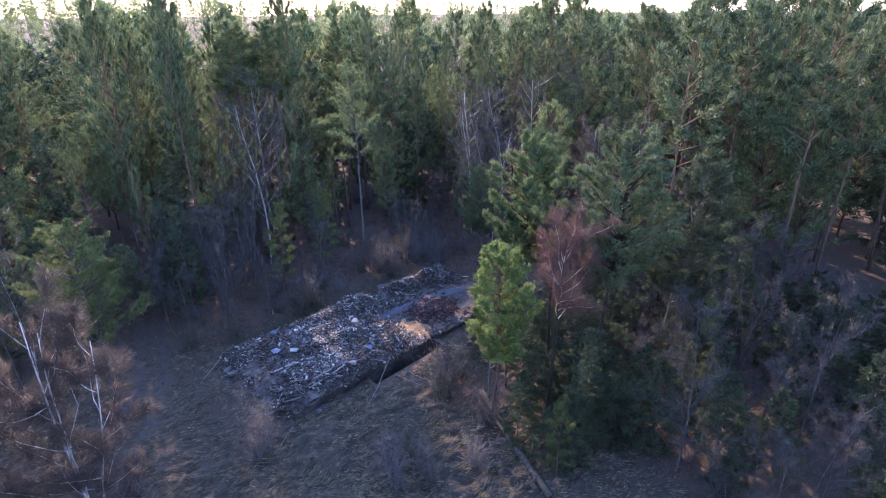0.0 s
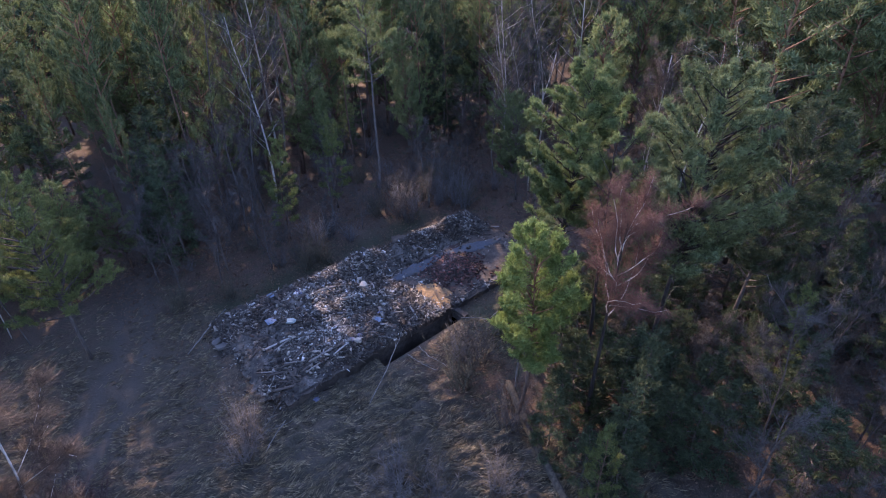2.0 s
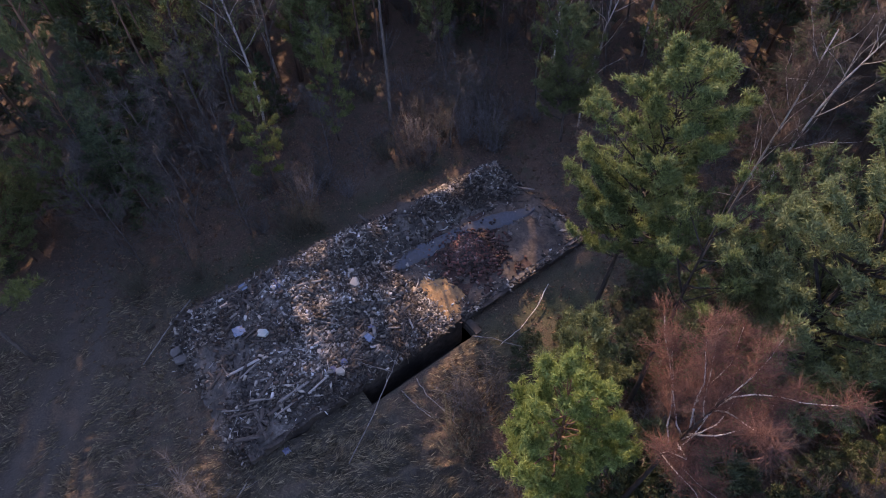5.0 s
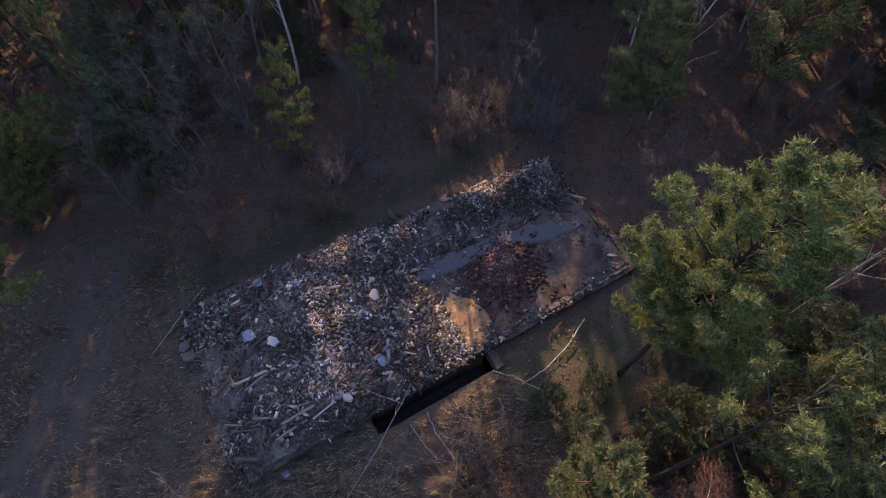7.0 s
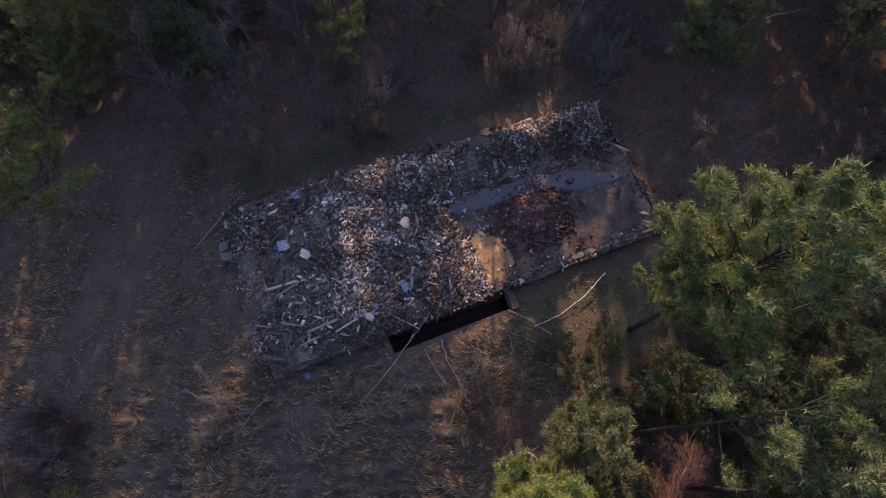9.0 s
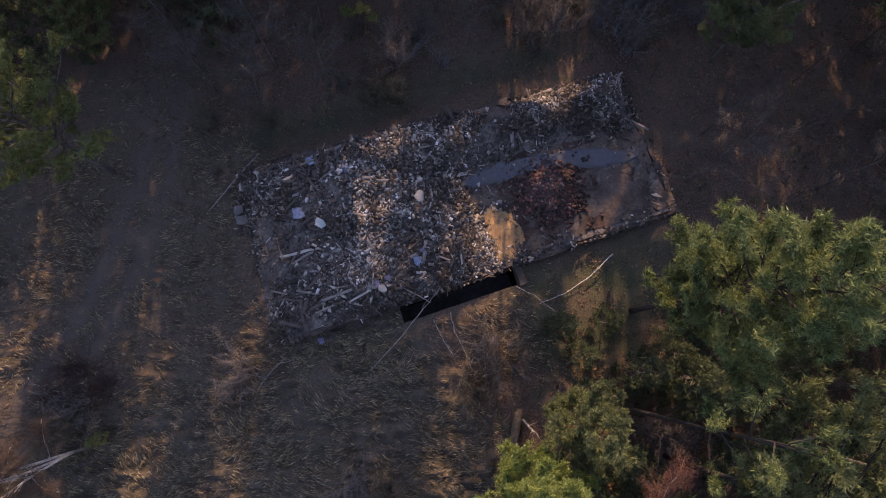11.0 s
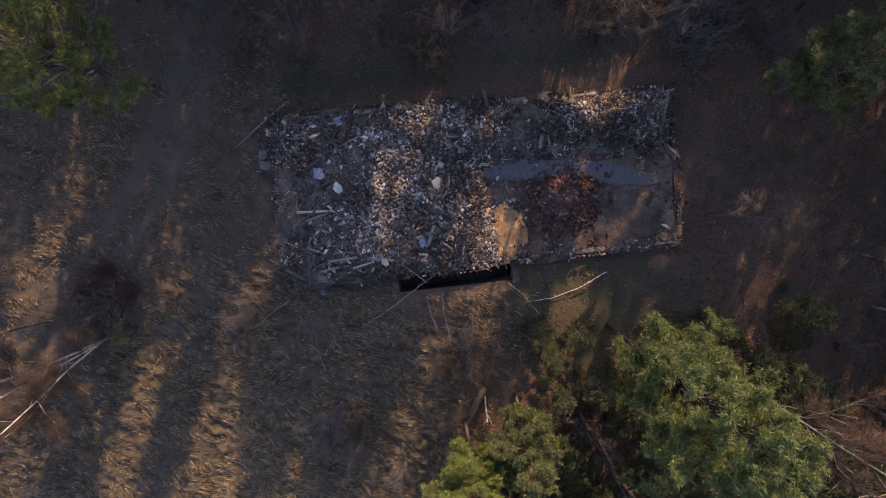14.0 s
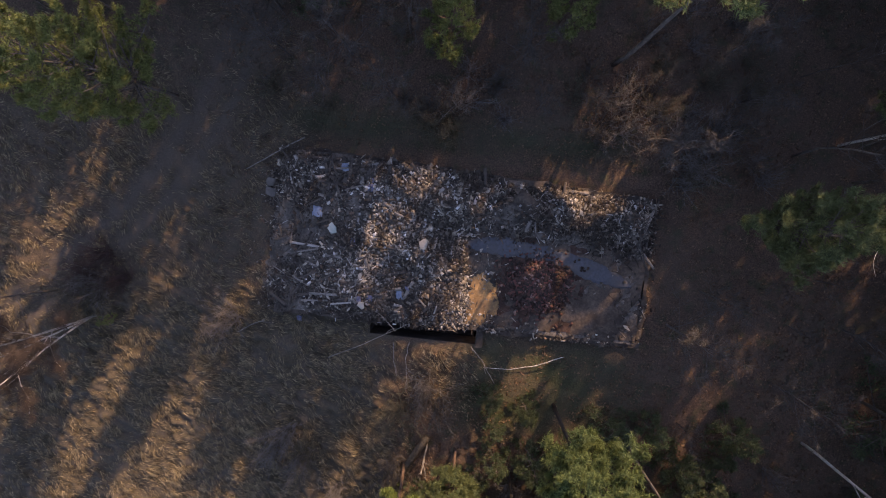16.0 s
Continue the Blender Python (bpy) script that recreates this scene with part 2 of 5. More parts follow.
def sides_of(way):
    ref = np.where(np.abs(way[..., 2:3]) > 0.9, np.array([1.0, 0, 0]), np.array([0, 0, 1.0]))
    a = unit(np.cross(way, ref))
    return a, np.cross(way, a)


def tube(points, radii, n=7):
    """A round, tapered tube along a line of points, closed at both ends; all faces are triangles."""
    p, r = np.asarray(points, float), np.asarray(radii, float)
    way = unit(np.gradient(p, axis=0))
    a, b = sides_of(way)
    ang = np.linspace(0, 2 * np.pi, n, endpoint=False)
    ring = (np.cos(ang)[None, :, None] * a[:, None] + np.sin(ang)[None, :, None] * b[:, None]) * r[:, None, None] + p[:, None]
    k = len(p)
    i, j = np.meshgrid(np.arange(k - 1), np.arange(n), indexing="ij")
    q0, q1, q2, q3 = i * n + j, i * n + (j + 1) % n, (i + 1) * n + (j + 1) % n, (i + 1) * n + j
    faces = np.concatenate([np.stack([q0, q2, q1], -1).reshape(-1, 3), np.stack([q0, q3, q2], -1).reshape(-1, 3)])
    ends = np.array([p[0], p[-1]])
    m = k * n
    cap = [(m, t, (t + 1) % n) for t in range(n)] + [(m + 1, (k - 1) * n + (t + 1) % n, (k - 1) * n + t) for t in range(n)]
    return np.concatenate([ring.reshape(-1, 3), ends]), np.concatenate([faces, np.array(cap)])


def cones(a, b, r):
    """Many thin three-sided twigs from a to b."""
    way = unit(b - a)
    s, t = sides_of(way)
    r = np.broadcast_to(r, len(a))[:, None]
    v = np.stack([a + s * r, a - 0.5 * s * r + 0.87 * t * r, a - 0.5 * s * r - 0.87 * t * r, b], 1)
    o = 4 * np.arange(len(a))[:, None, None]
    f = o + np.array([[0, 3, 1], [1, 3, 2], [2, 3, 0]])[None]
    return v.reshape(-1, 3), f.reshape(-1, 3)


def tufts(rng, at, way, k, length, width, spread=0.75, coarse=False):
    """k pointed blades at each place, fanned round its direction."""
    m = len(at)
    d = unit(way[:, None] + rng.normal(0, spread, (m, k, 3)))
    side = unit(np.cross(d, rng.normal(0, 1, (m, k, 3))))
    ln = length * rng.uniform(0.6, 1.25, (m, k, 1))
    if coarse:
        w = width * rng.uniform(0.7, 1.3, (m, k, 1))
        c = at[:, None] + rng.normal(0, 0.25 * length, (m, k, 3))
        v = np.stack([c - side * w / 2, c + side * w / 2, c + d * ln], 2).reshape(-1, 3)
        return v, np.arange(3 * m * k).reshape(-1, 3)
    w = width * rng.uniform(0.7, 1.3, (m, k, 1))
    c = at[:, None] + rng.normal(0, 0.25 * length, (m, k, 3))
    mid = c + d * ln * 0.45
    v = np.stack([c, mid - side * w / 2, c + d * ln, mid + side * w / 2], 2).reshape(-1, 3)
    o = 4 * np.arange(m * k)[:, None]
    f = np.concatenate([o + np.array([[0, 1, 2]]), o + np.array([[0, 2, 3]])], 1).reshape(-1, 3)
    return v, f


def boxes(rng, at, size, tilt=0.5, jitter=0.18):
    """Many broken blocks: eight uneven corners each, turned at random."""
    m = len(at)
    corner = np.array([(x, y, z) for z in (-1, 1) for y in (-1, 1) for x in (-1, 1)], float) / 2
    v = corner[None] * (1 + rng.uniform(-jitter, jitter, (m, 8, 3)))
    v = v * size[:, None]
    yaw, pitch, roll = rng.uniform(0, 2 * np.pi, m), rng.normal(0, tilt, m), rng.normal(0, tilt, m)
    for ang, (i, j) in ((roll, (1, 2)), (pitch, (0, 2)), (yaw, (0, 1))):
        c, s = np.cos(ang)[:, None], np.sin(ang)[:, None]
        vi, vj = v[..., i].copy(), v[..., j].copy()
        v[..., i], v[..., j] = c * vi - s * vj, s * vi + c * vj
    v = v + at[:, None]
    quads = np.array([(0, 2, 3, 1), (4, 5, 7, 6), (0, 1, 5, 4), (2, 6, 7, 3), (0, 4, 6, 2), (1, 3, 7, 5)])
    f = (8 * np.arange(m)[:, None, None] + quads[None]).reshape(-1, 4)
    return v.reshape(-1, 3), f


def along(pts, s):
    t = np.clip(s, 0, 1) * (len(pts) - 1)
    i = np.minimum(t.astype(int), len(pts) - 2)
    f = (t - i)[:, None]
    return pts[i] * (1 - f) + pts[i + 1] * f, unit(pts[i + 1] - pts[i])


def wave(x, y, seed=0.0):
    """A smooth, uneven swell between about -1 and 1."""
    return (np.sin(0.9 * x + 1.7 * np.sin(0.61 * y + seed) + seed) * np.sin(0.8 * y + 1.3 * np.sin(0.57 * x - seed)) * 0.6
            + 0.4 * np.sin(2.3 * x + 1.1 * y + 2 * seed) * np.sin(1.9 * y - 1.3 * x + seed))


def near_line(x, y, line):
    """Distance from a bent line in the plan."""
    best = np.full(np.shape(x), 1e9)
    for (x0, y0), (x1, y1) in zip(line, line[1:]):
        dx, dy = x1 - x0, y1 - y0
        t = np.clip(((x - x0) * dx + (y - y0) * dy) / (dx * dx + dy * dy), 0, 1)
        best = np.minimum(best, np.hypot(x - x0 - t * dx, y - y0 - t * dy))
    return best


def smooth_step(v, lo, hi):
    t = np.clip((v - lo) / (hi - lo), 0, 1)
    return t * t * (3 - 2 * t)


# ---- ground ----
TRACK = [(-40, -26), (-29, -11), (-23, -4.5), (-18.5, -0.5), (-15.8, 3), (-13.8, 6.5), (-12.3, 11), (-10, 18), (-9, 30), (-14, 60)]
LANE = [(10, -40), (22, -30), (30, -24.5), (40, -18), (58, -4), (80, 20)]
PIT = (-4.65, 1.12, -5.2, -4.3)       # the open light well before the cellar wall


def ground_height(x, y):
    z = 0.12 * wave(x * 0.5, y * 0.5) + 0.25 * wave(x * 0.12, y * 0.12, 1.0) * smooth_step(np.hypot(x, y), 10, 40)
    z = z - 0.1 * np.exp(-(near_line(x, y, TRACK) / 1.3) ** 2) - 0.12
    z = z + 0.05 * wave(x * 2.2, y * 2.4, 2.0) + 0.07 * wave(x * 1.3, y * 1.5, 4.0) * smooth_step(-3.5 - y, 0, 2)
    z = z + 0.25 * np.exp(-(((x + 9.7) / 1.6) ** 2 + (y / 3.4) ** 2)) - 0.5 * np.exp(-((y - 5.5) / 0.8) ** 2) * smooth_step(9.5 - np.abs(x), 0, 2)
    along_hill = x * math.cos(radians(82)) + y * math.sin(radians(82))
    return z + 16.0 * smooth_step(along_hill, 130, 420)


def meadow(x, y):
    """1 where dry grass grows, 0 under the trees."""
    g = smooth_step(-2.0 - x - 0.25 * (y + 12) + 1.2 * wave(x * 0.4, y * 0.4), -1.5, 1.5) * smooth_step(-3.5 - y + 0.6 * wave(x, y), -1, 1.5)
    west = smooth_step(-8.5 - x, -1, 2) * smooth_step(9.0 - y + wave(x * 0.5, y * 0.5), -3, 3)
    front = 0.45 * smooth_step(2.4 - x + 0.8 * wave(x, y, 2), -1, 1.5) * smooth_step(x + 8, -1, 1) * smooth_step(-4.6 - y, -0.3, 0.5) * smooth_step(y + 9.3 + 0.7 * wave(x * 0.7, y, 3), -1, 1)
    g = np.maximum(g, front)
    near = smooth_step(x + 34, -4, 4) * smooth_step(y + 34, -4, 4)
    return np.maximum(g, 0.6 * west) * near


def lattice(x, y, seed=0):
    """Smooth random lumps, one to a unit."""
    def at(i, j):
        v = np.sin(i * 127.1 + j * 311.7 + seed * 74.7) * 43758.5453
        return v - np.floor(v)
    i, j = np.floor(x), np.floor(y)
    u, w = x - i, y - j
    u, w = u * u * (3 - 2 * u), w * w * (3 - 2 * w)
    low = at(i, j) * (1 - u) + at(i + 1, j) * u
    high = at(i, j + 1) * (1 - u) + at(i + 1, j + 1) * u
    return low * (1 - w) + high * w


def tussock(x, y):
    """Height of the matted grass lumps."""
    a, b = x * 0.917 - y * 0.4, x * 0.4 + y * 0.917
    lumps = 0.36 * lattice(a * 1.7, b * 3.5, 1) ** 1.3 + 0.2 * lattice(a * 3.0 + 5, b * 6.0, 2) + 0.16 * lattice(a * 0.6, b * 0.9, 3)
    return (lumps - 0.3) * meadow(x, y) * smooth_step(near_line(x, y, TRACK), 0.8, 2.2)


def build_ground():
    fine_x = np.concatenate([np.arange(-36, -26, 0.4), np.arange(-26, 2, 0.085), np.arange(2, 36.1, 0.4)])
    fine_y = np.concatenate([np.arange(-36, -20, 0.4), np.arange(-20, 4, 0.085), np.arange(4, 36.1, 0.4)])
    far = 36 * 1.16 ** np.arange(1, 31)
    xs = np.unique(np.round(np.concatenate([-far, fine_x, far, PIT[:2]]), 3))
    ys = np.unique(np.round(np.concatenate([-far, fine_y, far, PIT[2:]]), 3))
    gx, gy = np.meshgrid(xs, ys, indexing="ij")
    z = ground_height(gx, gy) + tussock(gx, gy)
    rim = (gx > PIT[0] - 0.5) & (gx < PIT[1] + 0.5) & (gy > PIT[2] - 0.5) & (gy < PIT[3] + 0.5)
    z = np.where(rim, -0.08, z)
    v = np.stack([gx, gy, z], -1).reshape(-1, 3)
    i, j = np.meshgrid(np.arange(len(xs) - 1), np.arange(len(ys) - 1), indexing="ij")
    cx, cy = (xs[i] + xs[i + 1]) / 2, (ys[j] + ys[j + 1]) / 2
    keep = ~((cx > PIT[0]) & (cx < PIT[1]) & (cy > PIT[2]) & (cy < PIT[3]))
    i, j = i[keep], j[keep]
    n = len(ys)
    f = np.stack([i * n + j, (i + 1) * n + j, (i + 1) * n + j + 1, i * n + j + 1], -1)
    me = mesh_of("ground", v, f, M_GROUND, True)
    x, y = v[:, 0], v[:, 1]
    rut = np.abs(near_line(x, y, TRACK) - 0.75)
    track = np.maximum(0.85 * np.exp(-(rut / 0.45) ** 2), 0.5 * np.exp(-(near_line(x, y, TRACK) / 1.6) ** 2))
    track = np.maximum(track, 0.8 * np.exp(-(near_line(x, y, LANE) / 1.6) ** 4))
    # mossy zones that also paint the shade of the ditch and big pine
    green = 0.9 * np.exp(-((y - 5.9) / 0.9) ** 2) * smooth_step(11 - np.abs(x + 1), 0, 4)
    green = np.maximum(green, 1.0 * np.exp(-(((x - 5.0) / 4.8) ** 2) ** 2 - (((y + 7.4) / 3.0) ** 2) ** 2))
    green = green * np.clip(0.75 + 0.5 * wave(x * 1.2, y * 1.3, 5.0), 0, 1)
    for name, value in (("track", track), ("wood", 1 - meadow(x, y)), ("moss_shade", green)):
        me.attributes.new(name, "FLOAT", "POINT").data.foreach_set("value", value.astype(np.float32))
    tagged(new("ground", me), "uneven forest floor with dry grass, leaf litter and a rutted dirt track", "ground", kind="structure")


build_ground()

# ---- the ruin ----
FLOOR = 0.3


def bumpy_box(name, mat, lo, hi, label, category, kind="structure", cell=0.35, rough=0.035, parent=None, seed=1, slant=0.0):
    """A wall or block with worn, uneven faces."""
    bm = bmesh.new()
    bmesh.ops.create_cube(bm, size=1)
    lo, hi = Vector(lo), Vector(hi)
    for v in bm.verts:
        v.co = Vector([lo[k] + (v.co[k] + 0.5) * (hi[k] - lo[k]) for k in range(3)])
    for axis in range(3):
        count = min(int((hi[axis] - lo[axis]) / cell), 60)
        for c in range(1, count + 1):
            co = lo.copy()
            co[axis] += (hi[axis] - lo[axis]) * c / (count + 1)
            no = Vector((0, 0, 0))
            no[axis] = 1
            bmesh.ops.bisect_plane(bm, geom=bm.verts[:] + bm.edges[:] + bm.faces[:], plane_co=co, plane_no=no)
    for v in bm.verts:
        top = 1.0 if v.co.z > hi.z - 0.01 else 0.6
        v.co += noise.noise_vector(v.co * 1.7 + Vector((seed, 0, 0))) * rough * 2 * top
        if top == 1.0:
            v.co.z -= abs(noise.noise(v.co * 0.9 + Vector((0, seed, 0)))) * rough * 6
        v.co.y += slant * (v.co.x + 9)
    me = bpy.data.meshes.new(name)
    bm.to_mesh(me)
    bm.free()
    me.materials.append(mat)
    ob = new(name, me)
    if parent:
        ob.parent = parent
        return tagged(ob, label)
    return tagged(ob, label, category, kind=kind)


bumpy_box("floor", M_SLAB, (-8.9, -4.0, -0.2), (9.5, 3.1, FLOOR), "cracked grey concrete floor slab of the ruined house", "floor")
bumpy_box("wall_south_1", M_WALL, (-9.9, -4.4, -0.5), (-4.68, -4.0, 0.5), "low crumbling foundation wall, earth-stained", "wall", seed=2, rough=0.06)
bumpy_box("wall_south_2", M_WALL, (-4.64, -4.29, -1.9), (1.1, -4.02, 0.42), "cellar wall under the floor slab, damp and dark", "wall", seed=3)
bumpy_box("wall_south_3", M_WALL, (1.14, -4.4, -0.5), (9.75, -4.03, 0.3), "broken foundation wall with a worn top edge", "wall", seed=4, rough=0.07)
bumpy_box("wall_north", M_WALL, (-9.1, 4.2, -0.6), (9.8, 4.48, 0.38), "low back foundation wall half buried in rubble", "wall", seed=5, rough=0.085, slant=-0.05)
bumpy_box("wall_east", M_WALL, (9.55, -4.0, -0.4), (9.8, 3.2, 0.27), "short east foundation wall, partly broken away", "wall", seed=6, rough=0.08)
# lining and bottom are coloured as dark as the hole's shade
bumpy_box("pit_wall_south", M_PIT_SHADE, (-4.9, -5.45, -1.9), (1.3, -5.22, -0.13), "lining of the sunken light well, its shade put into the colour", "wall", seed=7, rough=0.02)
bumpy_box("pit_wall_west", M_PIT_SHADE, (-4.95, -5.2, -1.9), (-4.67, -4.47, -0.06), "lining at the closed end of the light well, its shade put into the colour", "wall", seed=8, rough=0.02)
bumpy_box("pit_floor", M_PIT_SHADE, (-4.65, -5.2, -2.0), (1.1, -4.31, -1.85), "earth at the bottom of the light well, its shade put into the colour", "floor", seed=9, rough=0.02)
bumpy_box("concrete_block", M_WALL, (1.14, -5.3, -0.5), (1.5, -4.43, 0.12), "grey mossy concrete block closing the light well", "block", "", seed=10, rough=0.03)


def square(x, y):
    """The back wall runs askew: y counted as if the plan were square."""
    return np.where(y > 0, y * 4.4 / (4.4 - 0.05 * (x + 9)), y)


def heap(x, y):
    """Height of the rubble over the floor."""
    y = square(x, y)
    h = 0.8 * np.exp(-((y - 2.75) / 1.15) ** 2) * smooth_step(x, -5, -1) * smooth_step(10.2 - x, 0, 1.2)
    h = h + 0.42 * smooth_step(0.2 - x + 0.5 * wave(x, y), -0.6, 0.9) * smooth_step(x + 11.5 + 0.6 * wave(x * 0.8, y * 0.9, 2.0), 0, 2.2)
    h = h + 0.35 * np.exp(-(((x + 2.4) / 1.7) ** 2 + ((y - 0.1) / 1.5) ** 2)) + 0.3 * np.exp(-(((x + 6.8) / 2.2) ** 2 + ((y - 2.4) / 1.3) ** 2))
    h = h + 0.2 * np.exp(-(((x + 4.8) / 2.0) ** 2 + ((y + 2.9) / 0.9) ** 2))
    h = h * (1 + 0.4 * wave(x * 1.1, y * 1.2, 0.7)) + 0.06 * wave(x * 3, y * 3, 0.3)
    clear = np.minimum(1, near_line(x, y, [(0.6, 0.45), (3.5, 0.5), (6.0, 0.0), (8.8, -0.9)]) / 0.9) ** 3
    open_floor = smooth_step(x, -0.2, 0.6) * smooth_step(0.6 - y, 0, 0.6)
    edge = smooth_step(4.5 - np.abs(y), 0.05, 0.9) * smooth_step(10.1 - x, 0, 1.0) * smooth_step(x + 11.5, 0, 1.0)
    return np.maximum(h, 0.0) * clear * (1 - 0.97 * open_floor) * (0.35 + 0.65 * edge)


def rubble_top(x, y):
    base = FLOOR - 0.02 - 0.42 * smooth_step(-9.0 - x, 0, 2.2)
    return base + heap(x, y)


def build_rubble():
    rng = np.random.default_rng(11)
    xs, ys = np.arange(-11.68, 9.56, 0.16), np.arange(-4.2, 4.36, 0.16)
    gx, gy = np.meshgrid(xs, ys, indexing="ij")
    z = rubble_top(gx, gy) - 0.06 + rng.normal(0, 0.025, gx.shape)
    i, j = np.meshgrid(np.arange(len(xs) - 1), np.arange(len(ys) - 1), indexing="ij")
    n = len(ys)
    f = np.stack([i * n + j, (i + 1) * n + j, (i + 1) * n + j + 1, i * n + j + 1], -1).reshape(-1, 4)
    west = -11.1 + 0.4 * wave(ys[j] * 0.9, xs[i] * 0.4, 3.0) + 1.5 * smooth_step(np.abs(ys[j] + 0.3), 1.6, 4.4)
    f = f[(square(xs[i], ys[j]) < 4.25).ravel() & (xs[i] > west).ravel()]
    mound = new("rubble_mound", mesh_of("rubble_mound", np.stack([gx, gy, z], -1).reshape(-1, 3), f, M_FINES))
    tagged(mound, "mound of broken brick, plaster and mortar over the floor", "rubble", kind="structure")
    # loose pieces, thick where the mound is high
    m = 62000
    x, y = rng.uniform(-11.9, 9.9, m), rng.uniform(-4.5, 4.55, m)
    by_sand = 0.75 * np.exp(-((x - 0.1) / 0.7) ** 2 - ((y + 3.2) / 1.0) ** 2) + 0.4 * np.exp(-((x - 1.1) / 0.8) ** 2 - ((y + 3.7) / 0.5) ** 2) + 0.35 * np.exp(-((x - 0.7) / 0.9) ** 2 - ((y + 0.7) / 0.6) ** 2) + 0.14 * np.exp(-((x - 1.0) / 1.2) ** 2 - ((y + 2.2) / 1.8) ** 2)
    keep = rng.uniform(0, 1, m) < np.clip(heap(x, y) * 2.6 + 0.16 * (1 - 0.8 * smooth_step(x, 0.2, 1.0) * smooth_step(0.4 - y, 0, 0.6)) + by_sand, 0, 1) * np.clip(0.55 + 0.75 * wave(x * 0.9, y * 0.9, 4), 0.1, 1)
    bare = np.zeros(m)
    for cx, cy, rx, ry in [(-8.9, -1.0, 1.1, 1.5), (-9.4, 0.8, 0.7, 0.9), (-2.2, 1.35, 1.2, 0.45), (0.1, 1.3, 1.0, 0.5), (-5.6, 1.3, 0.6, 1.0), (-4.2, -1.0, 0.9, 0.4), (-6.9, -0.7, 1.0, 0.4)]:
        bare = np.maximum(bare, np.exp(-((x - cx) / rx) ** 2 - ((y - cy) / ry) ** 2))
    west = -11.4 + 0.5 * wave(y * 0.9, x * 0.4, 3.0) + 1.5 * smooth_step(np.abs(y + 0.3), 1.6, 4.4) + rng.normal(0, 0.5, m)
    keep &= (square(x, y) < 4.5) & (x > west) & (rng.uniform(0, 1, m) > 0.8 * bare)
    x, y = x[keep], y[keep]
    kind = rng.uniform(0, 1, len(x))
    size = np.stack([rng.uniform(0.07, 0.25, len(x)), rng.uniform(0.05, 0.12, len(x)), rng.uniform(0.03, 0.075, len(x))], -1)
    size *= np.clip(0.95 + 0.4 * wave(x * 0.7, y * 0.8, 9), 0.6, 1.4)[:, None]
    size[kind > 0.95] *= 1.6
    size *= (1 - 0.3 * smooth_step(-5.0 - x, 0, 2.5))[:, None]
    size[kind < 0.3] *= 0.55
    slim = (kind > 0.55) & (kind < 0.9)
    size[slim] = size[slim] * np.array([2.4, 0.3, 0.5])
    at = np.stack([x, y, np.maximum(rubble_top(x, y), np.where(x < -9.2, ground_height(x, y), -9)) + rng.uniform(-0.03, 0.05, len(x))], -1)
    v, f = boxes(rng, at, size, 0.45, 0.26)
    tagged(new("loose_rubble", mesh_of("loose_rubble", v, f, M_RUBBLE)), "broken bricks, plaster lumps and splinters scattered over the mound", "rubble", kind="stuff")
    # chips along the worn edges of the floor
    m = 420
    side = rng.uniform(0, 1, m) < 0.62
    x = np.where(side, rng.uniform(1.3, 9.8, m), 9.65 + rng.normal(0, 0.28, m))
    y = np.where(side, -4.3 + np.abs(rng.normal(0, 0.3, m)) - 0.15, rng.uniform(-4.2, 3.4, m))
    thick = np.clip(0.5 + 0.8 * wave(x * 1.3, y * 1.3, 8.0), 0.05, 1) > rng.uniform(0, 1, m)
    x, y = x[thick], y[thick]
    size = np.stack([rng.uniform(0.05, 0.24, len(x)), rng.uniform(0.04, 0.13, len(x)), rng.uniform(0.03, 0.08, len(x))], -1)
    z = np.where((y < -4.42) | (x > 9.85), ground_height(x, y) + 0.03, FLOOR + 0.02)
    tagged(new("edge_rubble", mesh_of("edge_rubble", *boxes(rng, np.stack([x, y, z], -1), size, 0.4), M_RUBBLE)), "broken mortar and chips along the worn floor edges", "rubble", kind="stuff")
    # pale plaster and mortar, in the places where the walls came down
    m = 9000
    k = rng.integers(0, 6, m)
    spots = np.array([(-2.4, 2.7, 1.5, 0.9), (-4.7, -2.2, 0.9, 0.6), (-1.9, 0.3, 1.3, 0.8), (5.2, 3.3, 2.2, 0.5), (-4.4, 0.9, 0.7, 1.6), (-0.1, -2.9, 0.55, 0.9)])[k]
    x, y = rng.normal(spots[:, 0], spots[:, 2]), rng.normal(spots[:, 1], spots[:, 3])
    keep = ((heap(x, y) > 0.08) | ((k == 5) & (y > -4.1) & (y < -0.6))) & (np.abs(square(x, y)) < 4.2) & (np.abs(x) < 9.4) & (rng.uniform(0, 1, m) < 0.45)
    x, y = x[keep], y[keep]
    n = len(x)
    size = np.stack([rng.uniform(0.06, 0.24, n), rng.uniform(0.04, 0.13, n), rng.uniform(0.03, 0.075, n)], -1)
    slim = rng.uniform(0, 1, n) < 0.15
    size[slim] = size[slim] * np.array([2.2, 0.35, 0.6])
    at = np.stack([x, y, rubble_top(x, y) + rng.uniform(0.0, 0.06, n)], -1)
    tagged(new("plaster_rubble", mesh_of("plaster_rubble", *boxes(rng, at, size, 0.4), M_PLASTER)), "pale broken plaster and mortar on the brick rubble", "rubble", kind="stuff")
    return mound


mound = build_rubble()


def bundle(name, label, category, group="", at=(0, 0, 0), kind=""):
    ob = new(name)
    ob.location = at
    ob.empty_display_size = 0.2
    return tagged(ob, label, category, group, kind)


